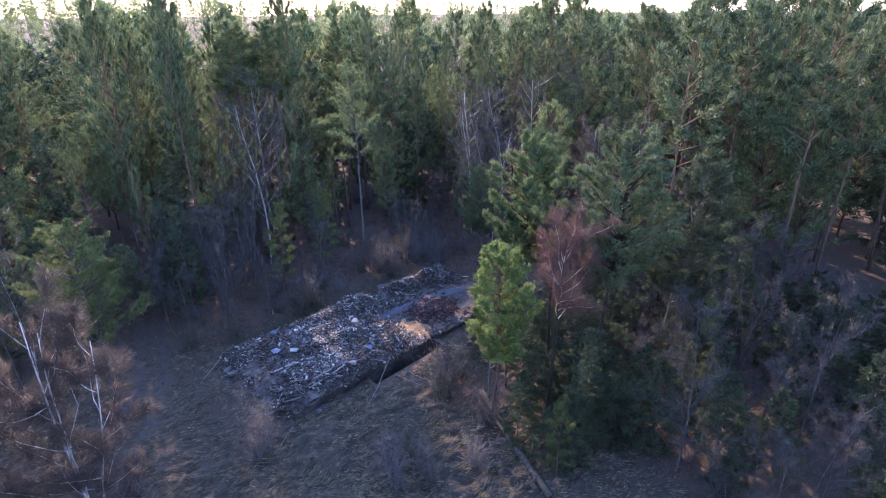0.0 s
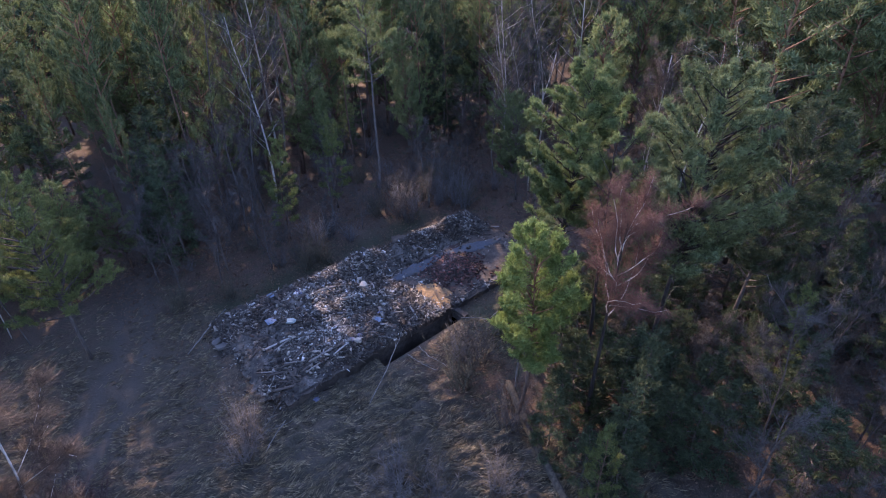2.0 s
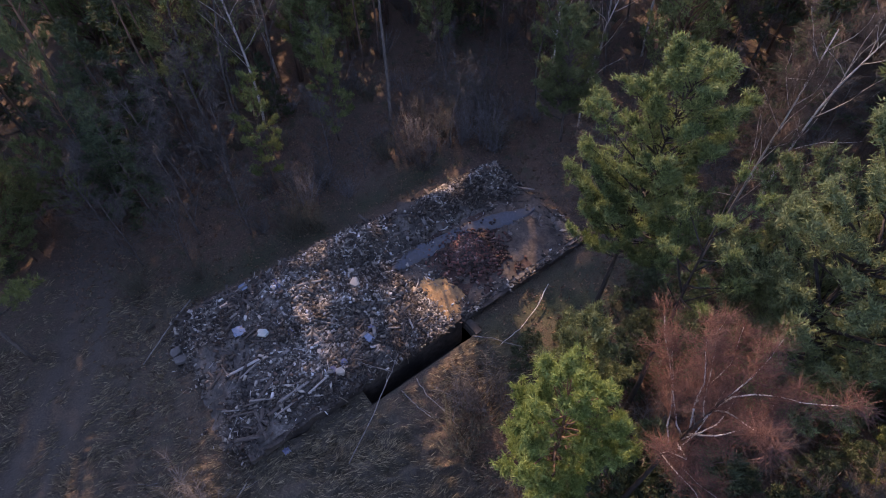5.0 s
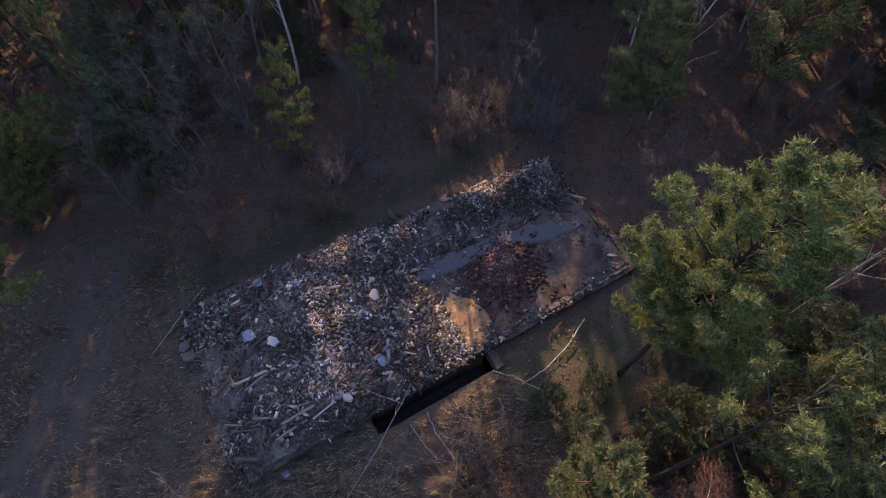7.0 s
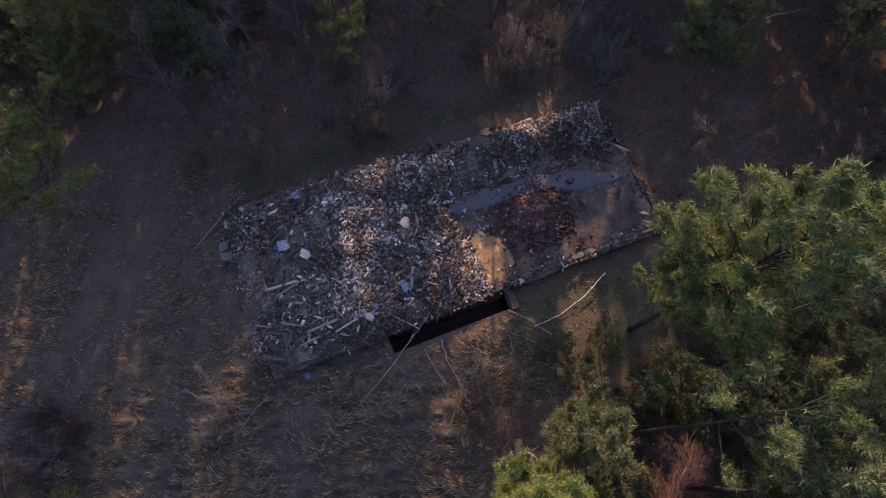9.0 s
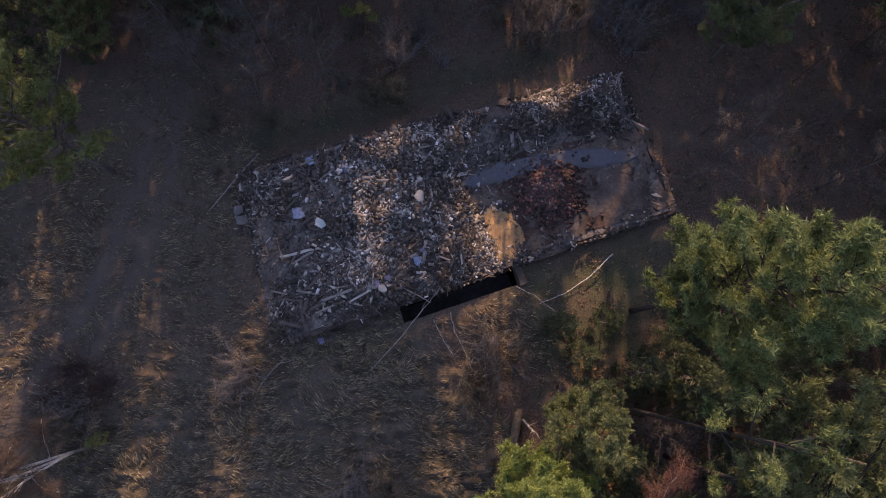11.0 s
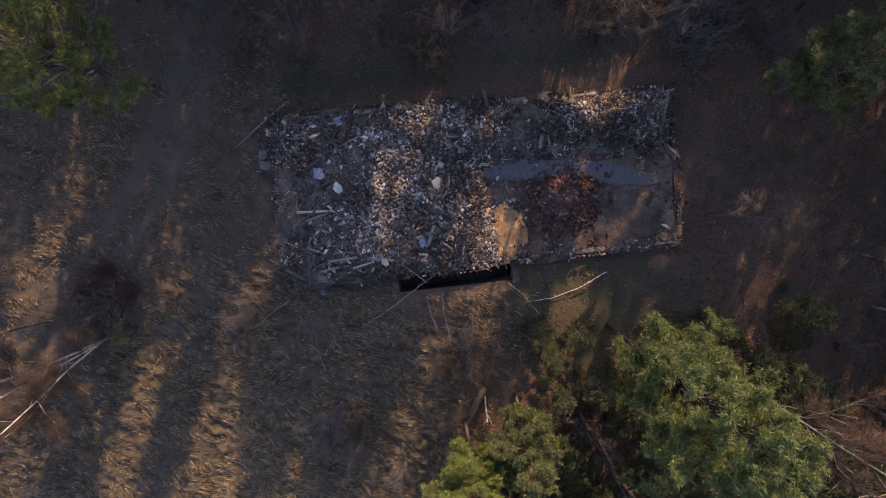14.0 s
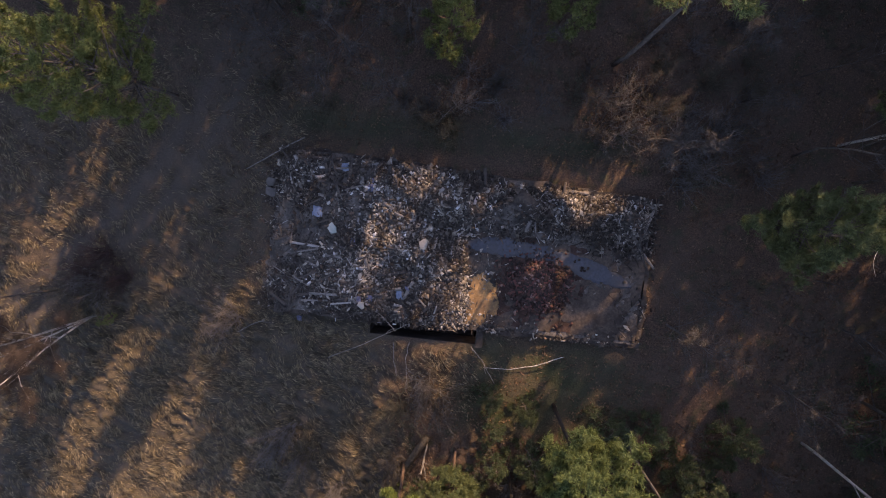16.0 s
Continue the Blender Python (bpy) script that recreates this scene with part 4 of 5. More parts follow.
def bare_tree(seed, H, R, limbs, subs, twig_count, bark_mat, twig_mat, label, name="birch_tree", thick=0.01, low=0.3, droop=-0.25, lean=0.05, tilt=(0, 0), fine_r=0.011, single=False, trunk_mat=None, loose=0.55, bias=(0.0, 0.0, 0.0), wobble=0.06, stems=(), limb_r=0.27):
    """A leafless tree: trunk, pale limbs and a haze of fine twigs."""
    rng = np.random.default_rng(seed)
    ob = bundle(name, label, "tree", "forest trees")
    trunk = grow(rng, (0, 0, -0.3), (tilt[0] + rng.normal(0, lean), tilt[1] + rng.normal(0, lean), 1), H * 0.95, 9, 0.05, wobble)
    stem = part("trunk", mesh_of("trunk", *tube(trunk, H * thick * (1 - np.linspace(0, 0.9, 9)) + 0.012, 7), trunk_mat or bark_mat, True), ob)
    trunks = [trunk]
    for sx, sy in stems:
        trunks.append(grow(rng, (0.0, 0.0, 0.4), (sx, sy, 1), H * rng.uniform(0.82, 0.95), 9, 0.03, wobble))
        part("stem", mesh_of("stem", *tube(trunks[-1], H * thick * 0.8 * (1 - np.linspace(0, 0.9, 9)) + 0.01, 7), trunk_mat or bark_mat, True), ob)
    wood, fine = [], []
    for n in range(limbs):
        t = low + (0.97 - low) * (n + rng.uniform(0, 1)) / limbs
        p0, w0 = along(trunks[n % len(trunks)], np.array([t]))
        az = 2.4 * n + rng.normal(0, 0.5)
        reach = R * rng.uniform(0.75, 1.2) * (1.15 - 0.6 * t)
        d = unit(np.array([math.cos(az) + bias[0], math.sin(az) + bias[1], rng.uniform(0.7, 1.5)]))
        pts = grow(rng, p0[0], d, reach * 1.55, 7, 0.05, 0.2 if single else 0.13)
        bough = tube(pts, np.linspace(H * thick * limb_r * (1.1 - 0.6 * t) + 0.008, 0.006, 7), 5 if single else 3)
        if single:
            part("limb", mesh_of("limb", *bough, bark_mat, True), stem)
        else:
            wood.append(bough)
        m = subs
        s = rng.uniform(0.2, 1, m)
        c, w = along(pts, s)
        side = unit(rng.normal(0, 0.8, (m, 3)) + w * 0.9 + np.array([0, 0, 0.25]))
        ln = reach * 0.48 * (1.2 - 0.7 * s)[:, None] * rng.uniform(0.6, 1.2, (m, 1))
        tip = c + side * ln
        fine.append(cones(c, tip, 0.012))
        q = twig_count
        u = rng.uniform(0.15, 1, (m, q, 1))
        b = c[:, None] + (tip - c)[:, None] * u + rng.normal(0, 0.06, (m, q, 3))
        tw = unit(side[:, None] * 1.0 + rng.normal(0, loose, (m, q, 3)) + np.array([0, 0, droop]))
        fine.append(cones(b.reshape(-1, 3), (b + tw * rng.uniform(0.18, 0.6, (m, q, 1))).reshape(-1, 3), fine_r))
    if wood:
        tagged(part("branchwork", mesh_of("branchwork", *join(wood), bark_mat, True), ob), kind="stuff")
    tagged(part("crown", mesh_of("crown", *join(fine), twig_mat), ob, "fine bare twigs"), kind="stuff")
    return ob


def shrub(seed, H, R, stems, q, mat, label):
    """A bare, many-stemmed bush."""
    rng = np.random.default_rng(seed)
    ob = bundle("shrub", label, "shrub", "bare shrubs")
    a = np.stack([rng.normal(0, 0.12 * R, stems), rng.normal(0, 0.12 * R, stems), np.full(stems, -0.05)], -1)
    d = unit(np.stack([rng.normal(0, 0.55 * R / H, stems), rng.normal(0, 0.55 * R / H, stems), np.ones(stems)], -1))
    ln = H * rng.uniform(0.55, 1.0, (stems, 1))
    tip = a + d * ln
    tagged(part("stem_clump", mesh_of("stem_clump", *cones(a, tip, 0.02), mat), ob), kind="stuff")
    u = rng.uniform(0.3, 1, (stems, q, 1))
    b = a[:, None] + (tip - a)[:, None] * u
    tw = unit(d[:, None] * 0.7 + rng.normal(0, 0.45, (stems, q, 3)))
    e = b + tw * rng.uniform(0.2, 0.55, (stems, q, 1)) * H * 0.4
    tagged(part("crown", mesh_of("crown", *cones(b.reshape(-1, 3), e.reshape(-1, 3), 0.01), mat), ob), kind="stuff")
    return ob


def put(ob, x, y, turn=0.0, size=1.0, wide=None):
    z = float(ground_height(np.array(float(x)), np.array(float(y))))
    wide = wide or size
    ob.matrix_basis = Matrix.LocRotScale((x, y, z - 0.02), Euler((0, 0, turn)), (wide, wide, size))
    return ob


def again(ob, x, y, turn=0.0, size=1.0, wide=None):
    z = float(ground_height(np.array(float(x)), np.array(float(y))))
    keep = ob.scale.copy()
    ob.scale = (1, 1, 1)
    c = copy_thing(ob, Matrix.LocRotScale((x, y, z - 0.02), Euler((0, 0, turn)), (wide or size, wide or size, size)))
    ob.scale = keep
    return c


# single trees that stand round the ruin
put(conifer(1, 14.5, 2.35, 5.4, 108, 17, 17, 0.175, 0.032, "dome", M_FULL, "broad round-crowned green pine beside the ruin", M_SHADED_BARK), 5.75, -8.1, 0.0).scale.y = 1.12
put(conifer(2, 15.7, 3.2, 7.0, 118, 17, 17, 0.175, 0.032, "dome", M_SHADE, "tall round-crowned green pine behind the birch", M_SHADED_BARK), 4.7, -14.7, 1.0)
put(conifer(3, 10.9, 1.85, 3.8, 72, 17, 19, 0.16, 0.03, "dome", M_BRIGHT, "bright green young pine by the cellar pit"), -2.1, -12.3, 0.0)
put(conifer(4, 9.3, 1.4, 2.6, 56, 13, 17, 0.16, 0.03, "dome", M_SHADE, "small green pine in front of the ruin"), 0.7, -11.2, 2.0)
put(conifer(5, 11.2, 2.9, 3.6, 72, 16, 17, 0.165, 0.03, "dome", M_OLIVE, "wide yellowish green pine by the dirt track", M_DARK_BARK), -16.0, 6.5, 0.0)
put(conifer(6, 8.8, 2.2, 2.0, 80, 14, 16, 0.17, 0.03, "dome", M_SHADE, "dense dark green pine at the east end", M_DARK_BARK), 14.8, 2.6, 0.0)
put(conifer(12, 13.3, 1.95, 8.6, 12, 8, 14, 0.17, 0.03, "dome", M_FULL, "thin-crowned pine with separate pale green pads of needles", M_SHADED_BARK), 3.7, -12.2, 0.5)
put(conifer(13, 16.5, 2.5, 9.4, 30, 14, 8, 0.24, 0.045, "flat", M_NEEDLE, "pine with a long bare stem and a small high crown", M_DARK_BARK), 6.6, 10.2, 0.5)
# the birch trunk below the fork has its shade in the bark colour
put(bare_tree(7, 11.9, 3.0, 14, 32, 28, M_LIMB, M_RED_TWIG, "white-barked birch with a haze of reddish twigs", fine_r=0.0055, loose=1.0, thick=0.0085, single=True, low=0.57, lean=0.0, droop=0.0, tilt=(0.03, 0.0), trunk_mat=M_SHADED_BARK, bias=(0.2, 0.1, 0.0), wobble=0.03), 0.2, -14.5)
put(bare_tree(8, 12.6, 2.5, 30, 22, 36, M_LIMB, M_BROWN_TWIG, "white-barked birch with three stems and withered brown twigs", fine_r=0.007, thick=0.0042, droop=-0.05, low=0.2, single=True, trunk_mat=M_LIMB, stems=((0.12, -0.08), (-0.02, -0.11)), limb_r=0.2, lean=0.01, wobble=0.03), -20.0, -5.9)
put(bare_tree(9, 11.8, 2.5, 18, 14, 30, M_DARK_BARK, M_BROWN_TWIG, "leafless tree with dense fine brown twigs by the track", fine_r=0.007, thick=0.005, droop=0.45, low=0.3, single=True), -21.6, -4.6, 0.0)
put(bare_tree(14, 15.5, 2.4, 18, 12, 24, M_BIRCH_SHADED, M_BROWN_TWIG, "slender birch with rust-brown twigs under the pines", fine_r=0.007, thick=0.0042, low=0.5, lean=0.0, wobble=0.012, single=True, trunk_mat=M_BIRCH_SHADED, limb_r=0.12), 10.0, -9.9, 0.6)


# added up-sun of the ruin, so that its crown shades the brick pile
TOP = put(conifer(15, 20.0, 1.5, 13.6, 60, 14, 12, 0.2, 0.035, "dome", M_NEEDLE, "added tall pine with a high narrow crown, shading the clearing", M_PINE_BARK), 14.5, 22.5, 0.4)
put(conifer(17, 13.4, 2.7, 4.0, 110, 14, 14, 0.17, 0.03, "dome", M_SPRUCE, "dark round-crowned pine in the wood", M_DARK_BARK), 10.8, -16.4, 0.2)
# added pines whose crowns keep sun off the screed strip and meadow
put(conifer(16, 14.0, 1.6, 12.7, 44, 14, 12, 0.2, 0.035, "dome", M_NEEDLE, "added slender pine with a small high crown, shading the floor", M_PINE_BARK), 16.8, 21.8, 0.9)
for x, y, turn in ((4.9, 19.5, 1.1), (1.9, 20.4, 2.3), (3.4, 23.5, 3.7)):
    again(TOP, x, y, turn, 1.04, 1.35)
# two added pines, sized to end their shadow across the floor
HIGH = put(conifer(19, 11.7, 1.7, 9.9, 40, 12, 12, 0.2, 0.036, "dome", M_NEEDLE, "added thin-stemmed pine with a flat high crown, shading the floor", M_PINE_BARK), 9.5, 18.1, 0.0)
again(HIGH, 11.2, 18.5, 1.7, 1.03)
# ---- the wood round the clearing ----
TALL = [conifer(20 + k, 19.5 + 0.7 * k, 3.2, 9.0 + 0.5 * k, 32, 8, 7, 0.42, 0.1, "flat", M_SHADE, "tall pine with a bare reddish trunk and a high crown", coarse=1) for k in range(3)]
BUSHY = [conifer(30 + k, 13.5 + k, 3.2, 2.2, 80, 6, 6, 0.36, 0.085, "dome", M_NEEDLE, "bushy green pine in the wood", coarse=1) for k in range(3)]
DARK = [conifer(40 + k, 14.0 + k, 2.8, 0.9, 48, 8, 6, 0.38, 0.09, "cone", M_SPRUCE, "dark green spruce in the wood", M_DARK_BARK, coarse=1) for k in range(2)]
SLIM = [conifer(50 + k, 8.5, 1.5, 1.2, 28, 8, 11, 0.23, 0.045, "round", M_OLIVE, "slim young pine at the edge of the clearing", coarse=1) for k in range(2)]
BARE = [bare_tree(60 + k, 15.0, 2.9, 15, 8, 12, (M_BIRCH, M_DARK_BARK, M_DARK_BARK)[k], (M_GREY_TWIG, M_BROWN_TWIG, M_GREY_TWIG)[k], ("leafless birch with fine greyish twigs and a white trunk", "leafless tree with fine brown twigs", "leafless tree with fine greyish twigs")[k], fine_r=0.011, thick=0.005) for k in range(3)]
GREY = [bare_tree(70 + k, 7.5, 2.4, 14, 8, 11, M_DARK_BARK, M_GREY_TWIG, "low leafless grey tree with dense fine twigs", name="bare_tree", low=0.15, droop=0.1, fine_r=0.013) for k in range(2)]
LOW = [bare_tree(75 + k, 8.5, 2.2, 13, 10, 20, M_BIRCH_SHADED, (M_BROWN_TWIG, M_GREY_TWIG)[k], "small leafless birch with reddish-grey twigs", fine_r=0.008, thick=0.0038) for k in range(2)]
BACK = [conifer(90 + k, (20.0, 15.0, 16.0)[k], 3.5, (8.0, 3.0, 1.5)[k], 30, 8, 5, 0.95, 0.34, ("flat", "dome", "cone")[k], (M_NEEDLE, M_NEEDLE, M_SPRUCE)[k], "pine further back in the wood", coarse=2) for k in range(3)]
SMALL = [conifer(95 + k, 4.5, 1.3, 0.2, 26, 8, 8, 0.22, 0.05, "cone", M_SPRUCE, "small dark spruce in the undergrowth", M_DARK_BARK, coarse=1) for k in range(2)]
KINDS = {"small": SMALL, "tall": TALL, "bushy": BUSHY, "dark": DARK, "slim": SLIM, "bare": BARE, "grey": GREY, "back": BACK, "low": LOW}
HEIGHT = {"small": 4.5, "tall": 20.2, "bushy": 14.5, "dark": 14.5, "slim": 8.5, "bare": 14.5, "grey": 8.0, "back": 17.0, "low": 8.5}
rng_wood = random.Random(21)
used, taken = {}, [(6.4, -8.5), (5.2, -15.0), (-2.0, -11.9), (3.7, -12.2), (0.7, -11.2), (-16.0, 6.5), (14.8, 2.6), (6.6, 10.2), (-3.0, -15.9), (-20.0, -5.9), (-21.6, -4.6), (10.0, -9.9), (14.5, 22.5), (16.8, 21.8), (10.8, -16.4), (9.5, 18.1), (11.2, 18.5), (4.9, 19.5), (1.9, 20.4), (3.4, 23.5)]


def plant(kind, x, y, height=None, slim=1.0):
    """Stand one tree of a kind; the first of each model is the model itself."""
    models = KINDS[kind]
    k = rng_wood.randrange(len(models))
    size = (height / HEIGHT[kind]) if height else rng_wood.uniform(0.85, 1.12)
    wide = size * slim * rng_wood.uniform(0.88, 1.12)
    turn = rng_wood.uniform(0, 6.28)
    if (kind, k) in used:
        again(models[k], x, y, turn, size, wide)
    else:
        used[kind, k] = True
        put(models[k], x, y, turn, size, wide)
    taken.append((x, y))


for kind, x, y, height in [("slim", -1.7, 10.0, 7.0), ("slim", 3.6, 11.8, 7.0), ("bare", 16.3, 6.4, 11.0), ("grey", 8.8, 6.6, 6.5), ("grey", 12.6, -1.0, 5.0),
                           ("grey", -6.0, 12.5, 8.5), ("grey", -3.5, 13.5, 9.0), ("low", 4.2, -21.0, 8.5),
                           ("grey", 1.2, -21.6, 6.5), ("grey", 17.2, -18.5, 9.0), ("grey", 12.0, -21.0, 7.0), ("grey", 7.5, -25.5, 7.5),
                           ("dark", 14.2, -14.8, 9.5), ("dark", 13.8, -20.2, 8.0), ("bushy", 17.8, -16.0, 10.5), ("dark", -1.9, -17.3, 6.0), ("dark", -0.3, -17.2, 6.6), ("slim", -3.2, -17.4, 4.5), ("grey", 12.6, -18.0, 7.0), ("slim", 9.0, -19.5, 5.5)]:
    plant(kind, x, y, height)
for kind, x, y, height in [("tall", 17.9, -13.2, 20), ("tall", 24.0, -14.5, 21.5), ("tall", 27.5, -10.0, 21.8), ("tall", 30.0, -16.0, 22.0), ("tall", 33.0, -12.0, 22),
                           ("tall", 23.0, -19.5, 21.5), ("tall", 36.0, -8.0, 22), ("tall", 34.5, -20.5, 22.3), ("tall", 40.0, -13.0, 22.5), ("tall", 27.0, -4.0, 20),
                           ("dark", 20.5, 17.5, 15.5), ("bushy", 5.6, 17.5, 10.0), ("tall", 14.0, 30.0, 15), ("bushy", 0.5, 20.0, 13), ("dark", -5.0, 20.5, 12.5),
                           ("bushy", -6.0, 27.0, 14.5), ("dark", -12.5, 24.0, 13.5), ("bushy", 19.5, 9.0, 7.0), ("bare", 27.0, 6.0, 16), ("bare", 30.0, 10.0, 17)]:
    plant(kind, x, y, height)
for kind, x, y, height in [("bare", 33.0, 3.5, 17), ("bare", 36.0, 7.5, 17.5), ("bare", 24.0, 12.5, 15), ("dark", 30.5, -0.5, 15), ("bushy", 22.5, 1.0, 14),
                           ("grey", 17.0, -5.5, 6.0), ("dark", 22.0, -6.0, 13), ("bushy", 26.5, 17.0, 16), ("tall", 21.0, 26.0, 19), ("dark", 10.5, 21.0, 9.0),
                           ("dark", -21.5, 13.0, 7.5), ("dark", -24.0, 17.0, 11.0), ("dark", -18.5, 19.0, 13.0), ("bare", -20.5, 14.5, 11), ("bare", -27.0, 6.0, 11)]:
    plant(kind, x, y, height)

ALLEYS = [((0.4, -2.4), 1.6), ((5.8, 4.0), 1.2), ((-3.2, 2.8), 0.8), ((6.5, -3.0), 0.5), ((9.1, -3.8), 0.15), ((-18.6, -8.6), 1.1), ((-13.4, -5.8), 0.9), ((-10.2, -7.7), 0.9), ((-16.6, -4.0), 0.25),
          ((-9.2, -8.5), 0.2), ((-7.4, -8.0), 0.25), ((-21.5, -1.0), 0.5), ((13.2, -4.0), 0.8), ((16.0, -5.0), 0.7), ((11.2, -7.5), 0.4)]


def headroom(x, y, reach):
    """How tall a tree may grow here and still leave the low sun its lanes into the clearing."""
    c, s = math.cos(radians(SUN_AZIMUTH)), math.sin(radians(SUN_AZIMUTH))
    best = 99.0
    for (px, py), half in ALLEYS:
        d, off = (x - px) * c + (y - py) * s, abs((y - py) * c - (x - px) * s)
        if d > 3 and off < half + 0.85 * reach:
            best = min(best, d * math.tan(radians(SUN_HEIGHT)) - 2.0)
    return best


def open_ground(x, y):
    """True where no random tree stands: the clearing, the track, the lane and the trees below the camera."""
    if -12 < x < 11.5 and -8 < y < 7.5:
        return True
    if float(meadow(np.array(x), np.array(y))) > 0.3:
        return True
    if float(near_line(np.array(x), np.array(y), TRACK)) < 2.6 or float(near_line(np.array(x), np.array(y), LANE)) < 2.4:
        return True
    if float(near_line(np.array(x), np.array(y), [(-30, -36), (-18, -24), (-4, -10)])) < 7.5:
        return True
    return 9 < x < 19 and -14 < y < 5


def fill(count, ring, gap, kinds, alley=True):
    made = tries = 0
    while made < count and tries < 9000:
        tries += 1
        a = radians(rng_wood.uniform(*ring[2:]))
        r = math.sqrt(rng_wood.uniform(ring[0] ** 2, ring[1] ** 2))
        x, y = -8 + r * math.cos(a), -10 + r * math.sin(a)
        room = headroom(x, y, 2.2) if alley else 99.0
        if open_ground(x, y) or room < 4.5 or any((x - u) ** 2 + (y - w) ** 2 < gap * gap for u, w in taken):
            continue
        kind = rng_wood.choice(kinds)
        if 3 < x < 26 and -16 < y < 14 and kind != "bare" and rng_wood.random() < 0.75:
            kind = rng_wood.choice(["grey", "bare", "low"])       # open birch scrub east of the ruin
        plant(kind, x, y, min(room, HEIGHT[kind] * rng_wood.uniform(0.85, 1.12)))
        made += 1


def scrub(count, box, kinds, gap, tall=(4.5, 8.5)):
    """Low growth in one stretch of the plan."""
    made = tries = 0
    while made < count and tries < 3000:
        tries += 1
        x, y = rng_wood.uniform(box[0], box[1]), rng_wood.uniform(box[2], box[3])
        if float(meadow(np.array(x), np.array(y))) > 0.25 or any((x - u) ** 2 + (y - w) ** 2 < gap * gap for u, w in taken):
            continue
        kind = rng_wood.choice(kinds)
        plant(kind, x, y, min(rng_wood.uniform(*tall), max(3.2, headroom(x, y, 1.2))))
        made += 1


# added rank of tall pines on the north side, placed to comb the low sun
for u, y, height in [(2.0, 18.5, 20.0), (1.8, 26.0, 22.5), (11.2, 17.5, 20.0), (11.5, 19.5, 20.5), (15.2, 18.5, 20.5), (15.8, 23.0, 21.0), (19.0, 21.0, 12.5), (25.0, 21.0, 13.0), (11.6, 25.5, 22.5), (11.4, 28.0, 22.5), (14.8, 14.5, 10.5), (18.4, 13.5, 6.0), (16.3, 20.0, 13.5), (17.7, 22.0, 13.5),
                     (16.9, 27.0, 15.5), (7.8, 24.0, 20.0), (-8.7, 17.0, 19.0), (-11.5, 15.5, 18.5), (-11.3, 22.0, 20.0), (-14.9, 14.0, 18.0), (-18.6, 12.0, 18.0), (-8.5, 24.5, 21.0), (0.7, 22.5, 21.0), (11.3, 23.0, 20.5), (15.2, 25.0, 19.5)]:
    plant("tall", (y * math.cos(radians(SUN_AZIMUTH)) - u) / math.sin(radians(SUN_AZIMUTH)), y, height, 0.36 if u < -10 else 0.5 if u < 13 else 0.6)
# added spruce that blocks a sun streak west of the ruin
plant("dark", -8.4, 12.4, 9.0)
# added low trees, sized to shade the ground by the track
for k, (u, y, height) in enumerate([(18.8, 14.5, 7.5), (20.6, 13.5, 7.0), (22.6, 13.0, 7.5), (24.6, 13.5, 8.0), (26.5, 12.0, 8.0), (21.6, 16.5, 9.0), (23.8, 17.5, 9.5)]):
    plant(("bushy", "dark")[k % 2], (y * math.cos(radians(SUN_AZIMUTH)) - u) / math.sin(radians(SUN_AZIMUTH)), y, height)
for k in range(10):
    plant("bare", -18.0 - 0.95 * k + rng_wood.uniform(-0.4, 0.4), 10.0 + 2.5 * ((k * 0.618) % 1.0), rng_wood.uniform(9, 12), 0.6)
for k in range(9):
    plant("bare", 17.0 + 1.1 * k + rng_wood.uniform(-0.6, 0.6), 3.0 + 6 * ((k * 0.618) % 1.0) + 0.5 * k, rng_wood.uniform(12, 15))
plant("slim", -18.8, -5.8, 1.7)
for x, y, height in [(2.6, -9.2, 2.4), (4.6, -10.8, 3.6), (2.6, -14.0, 3.8), (1.6, -12.9, 3.2), (6.8, -11.6, 4.2), (8.6, -11.0, 4.6), (4.2, -8.2, 2.6)]:
    plant("small", x, y, height)
# more trees added beside the track to keep the sun off it
for kind, x, y, height in [("bushy", -14.6, 13.0, 5.5), ("bushy", -13.6, 15.5, 6.0), ("dark", -9.6, 13.6, 6.5), ("dark", -8.8, 15.4, 8.0)]:
    plant(kind, x, y, height)
# leafless trees added to thin the sunlight on the meadow
for x, y, height in [(0.3, 16.0, 15.0), (-1.2, 15.0, 14.5), (2.0, 17.5, 16.0), (1.0, 21.5, 18.0), (3.8, 21.0, 18.0), (-2.6, 18.5, 16.5)]:
    plant("bare", x, y, height)
for x, y, height in [(-2.2, -14.2, 3.2), (-0.2, -16.8, 3.5), (-2.6, -16.3, 3.0), (1.6, -15.4, 4.5), (-1.9, -17.6, 3.8), (0.4, -13.6, 4.0), (1.2, -17.8, 4.2), (2.4, -15.8, 5.0), (-0.6, -13.8, 3.0)]:
    plant("small", x, y, height)
scrub(10, (-1, 24, -32, -17), ["grey", "low", "grey"], 2.2)
scrub(26, (2, 15, -17, -7.5), ["small", "grey", "small"], 1.5, (2.0, 4.2))
scrub(95, (-3.5, 24, -31, -12.5), ["small", "grey", "small"], 1.2, (2.2, 5.0))
scrub(16, (-11, 8, 7.5, 12.5), ["grey"], 2.2)
scrub(14, (11, 24, -3, 12), ["grey", "low"], 2.4)
for k in range(10):
    x, y = -14.0 + 2.3 * k + rng_wood.uniform(-0.6, 0.6), 15.5 + rng_wood.uniform(-1.5, 3.5)
    plant(("grey", "bushy", "grey", "dark")[k % 4], x, y, max(4.0, min(headroom(x, y, 2.0), (8.5, 13.5)[k % 2] if k > 1 else 6.5)))
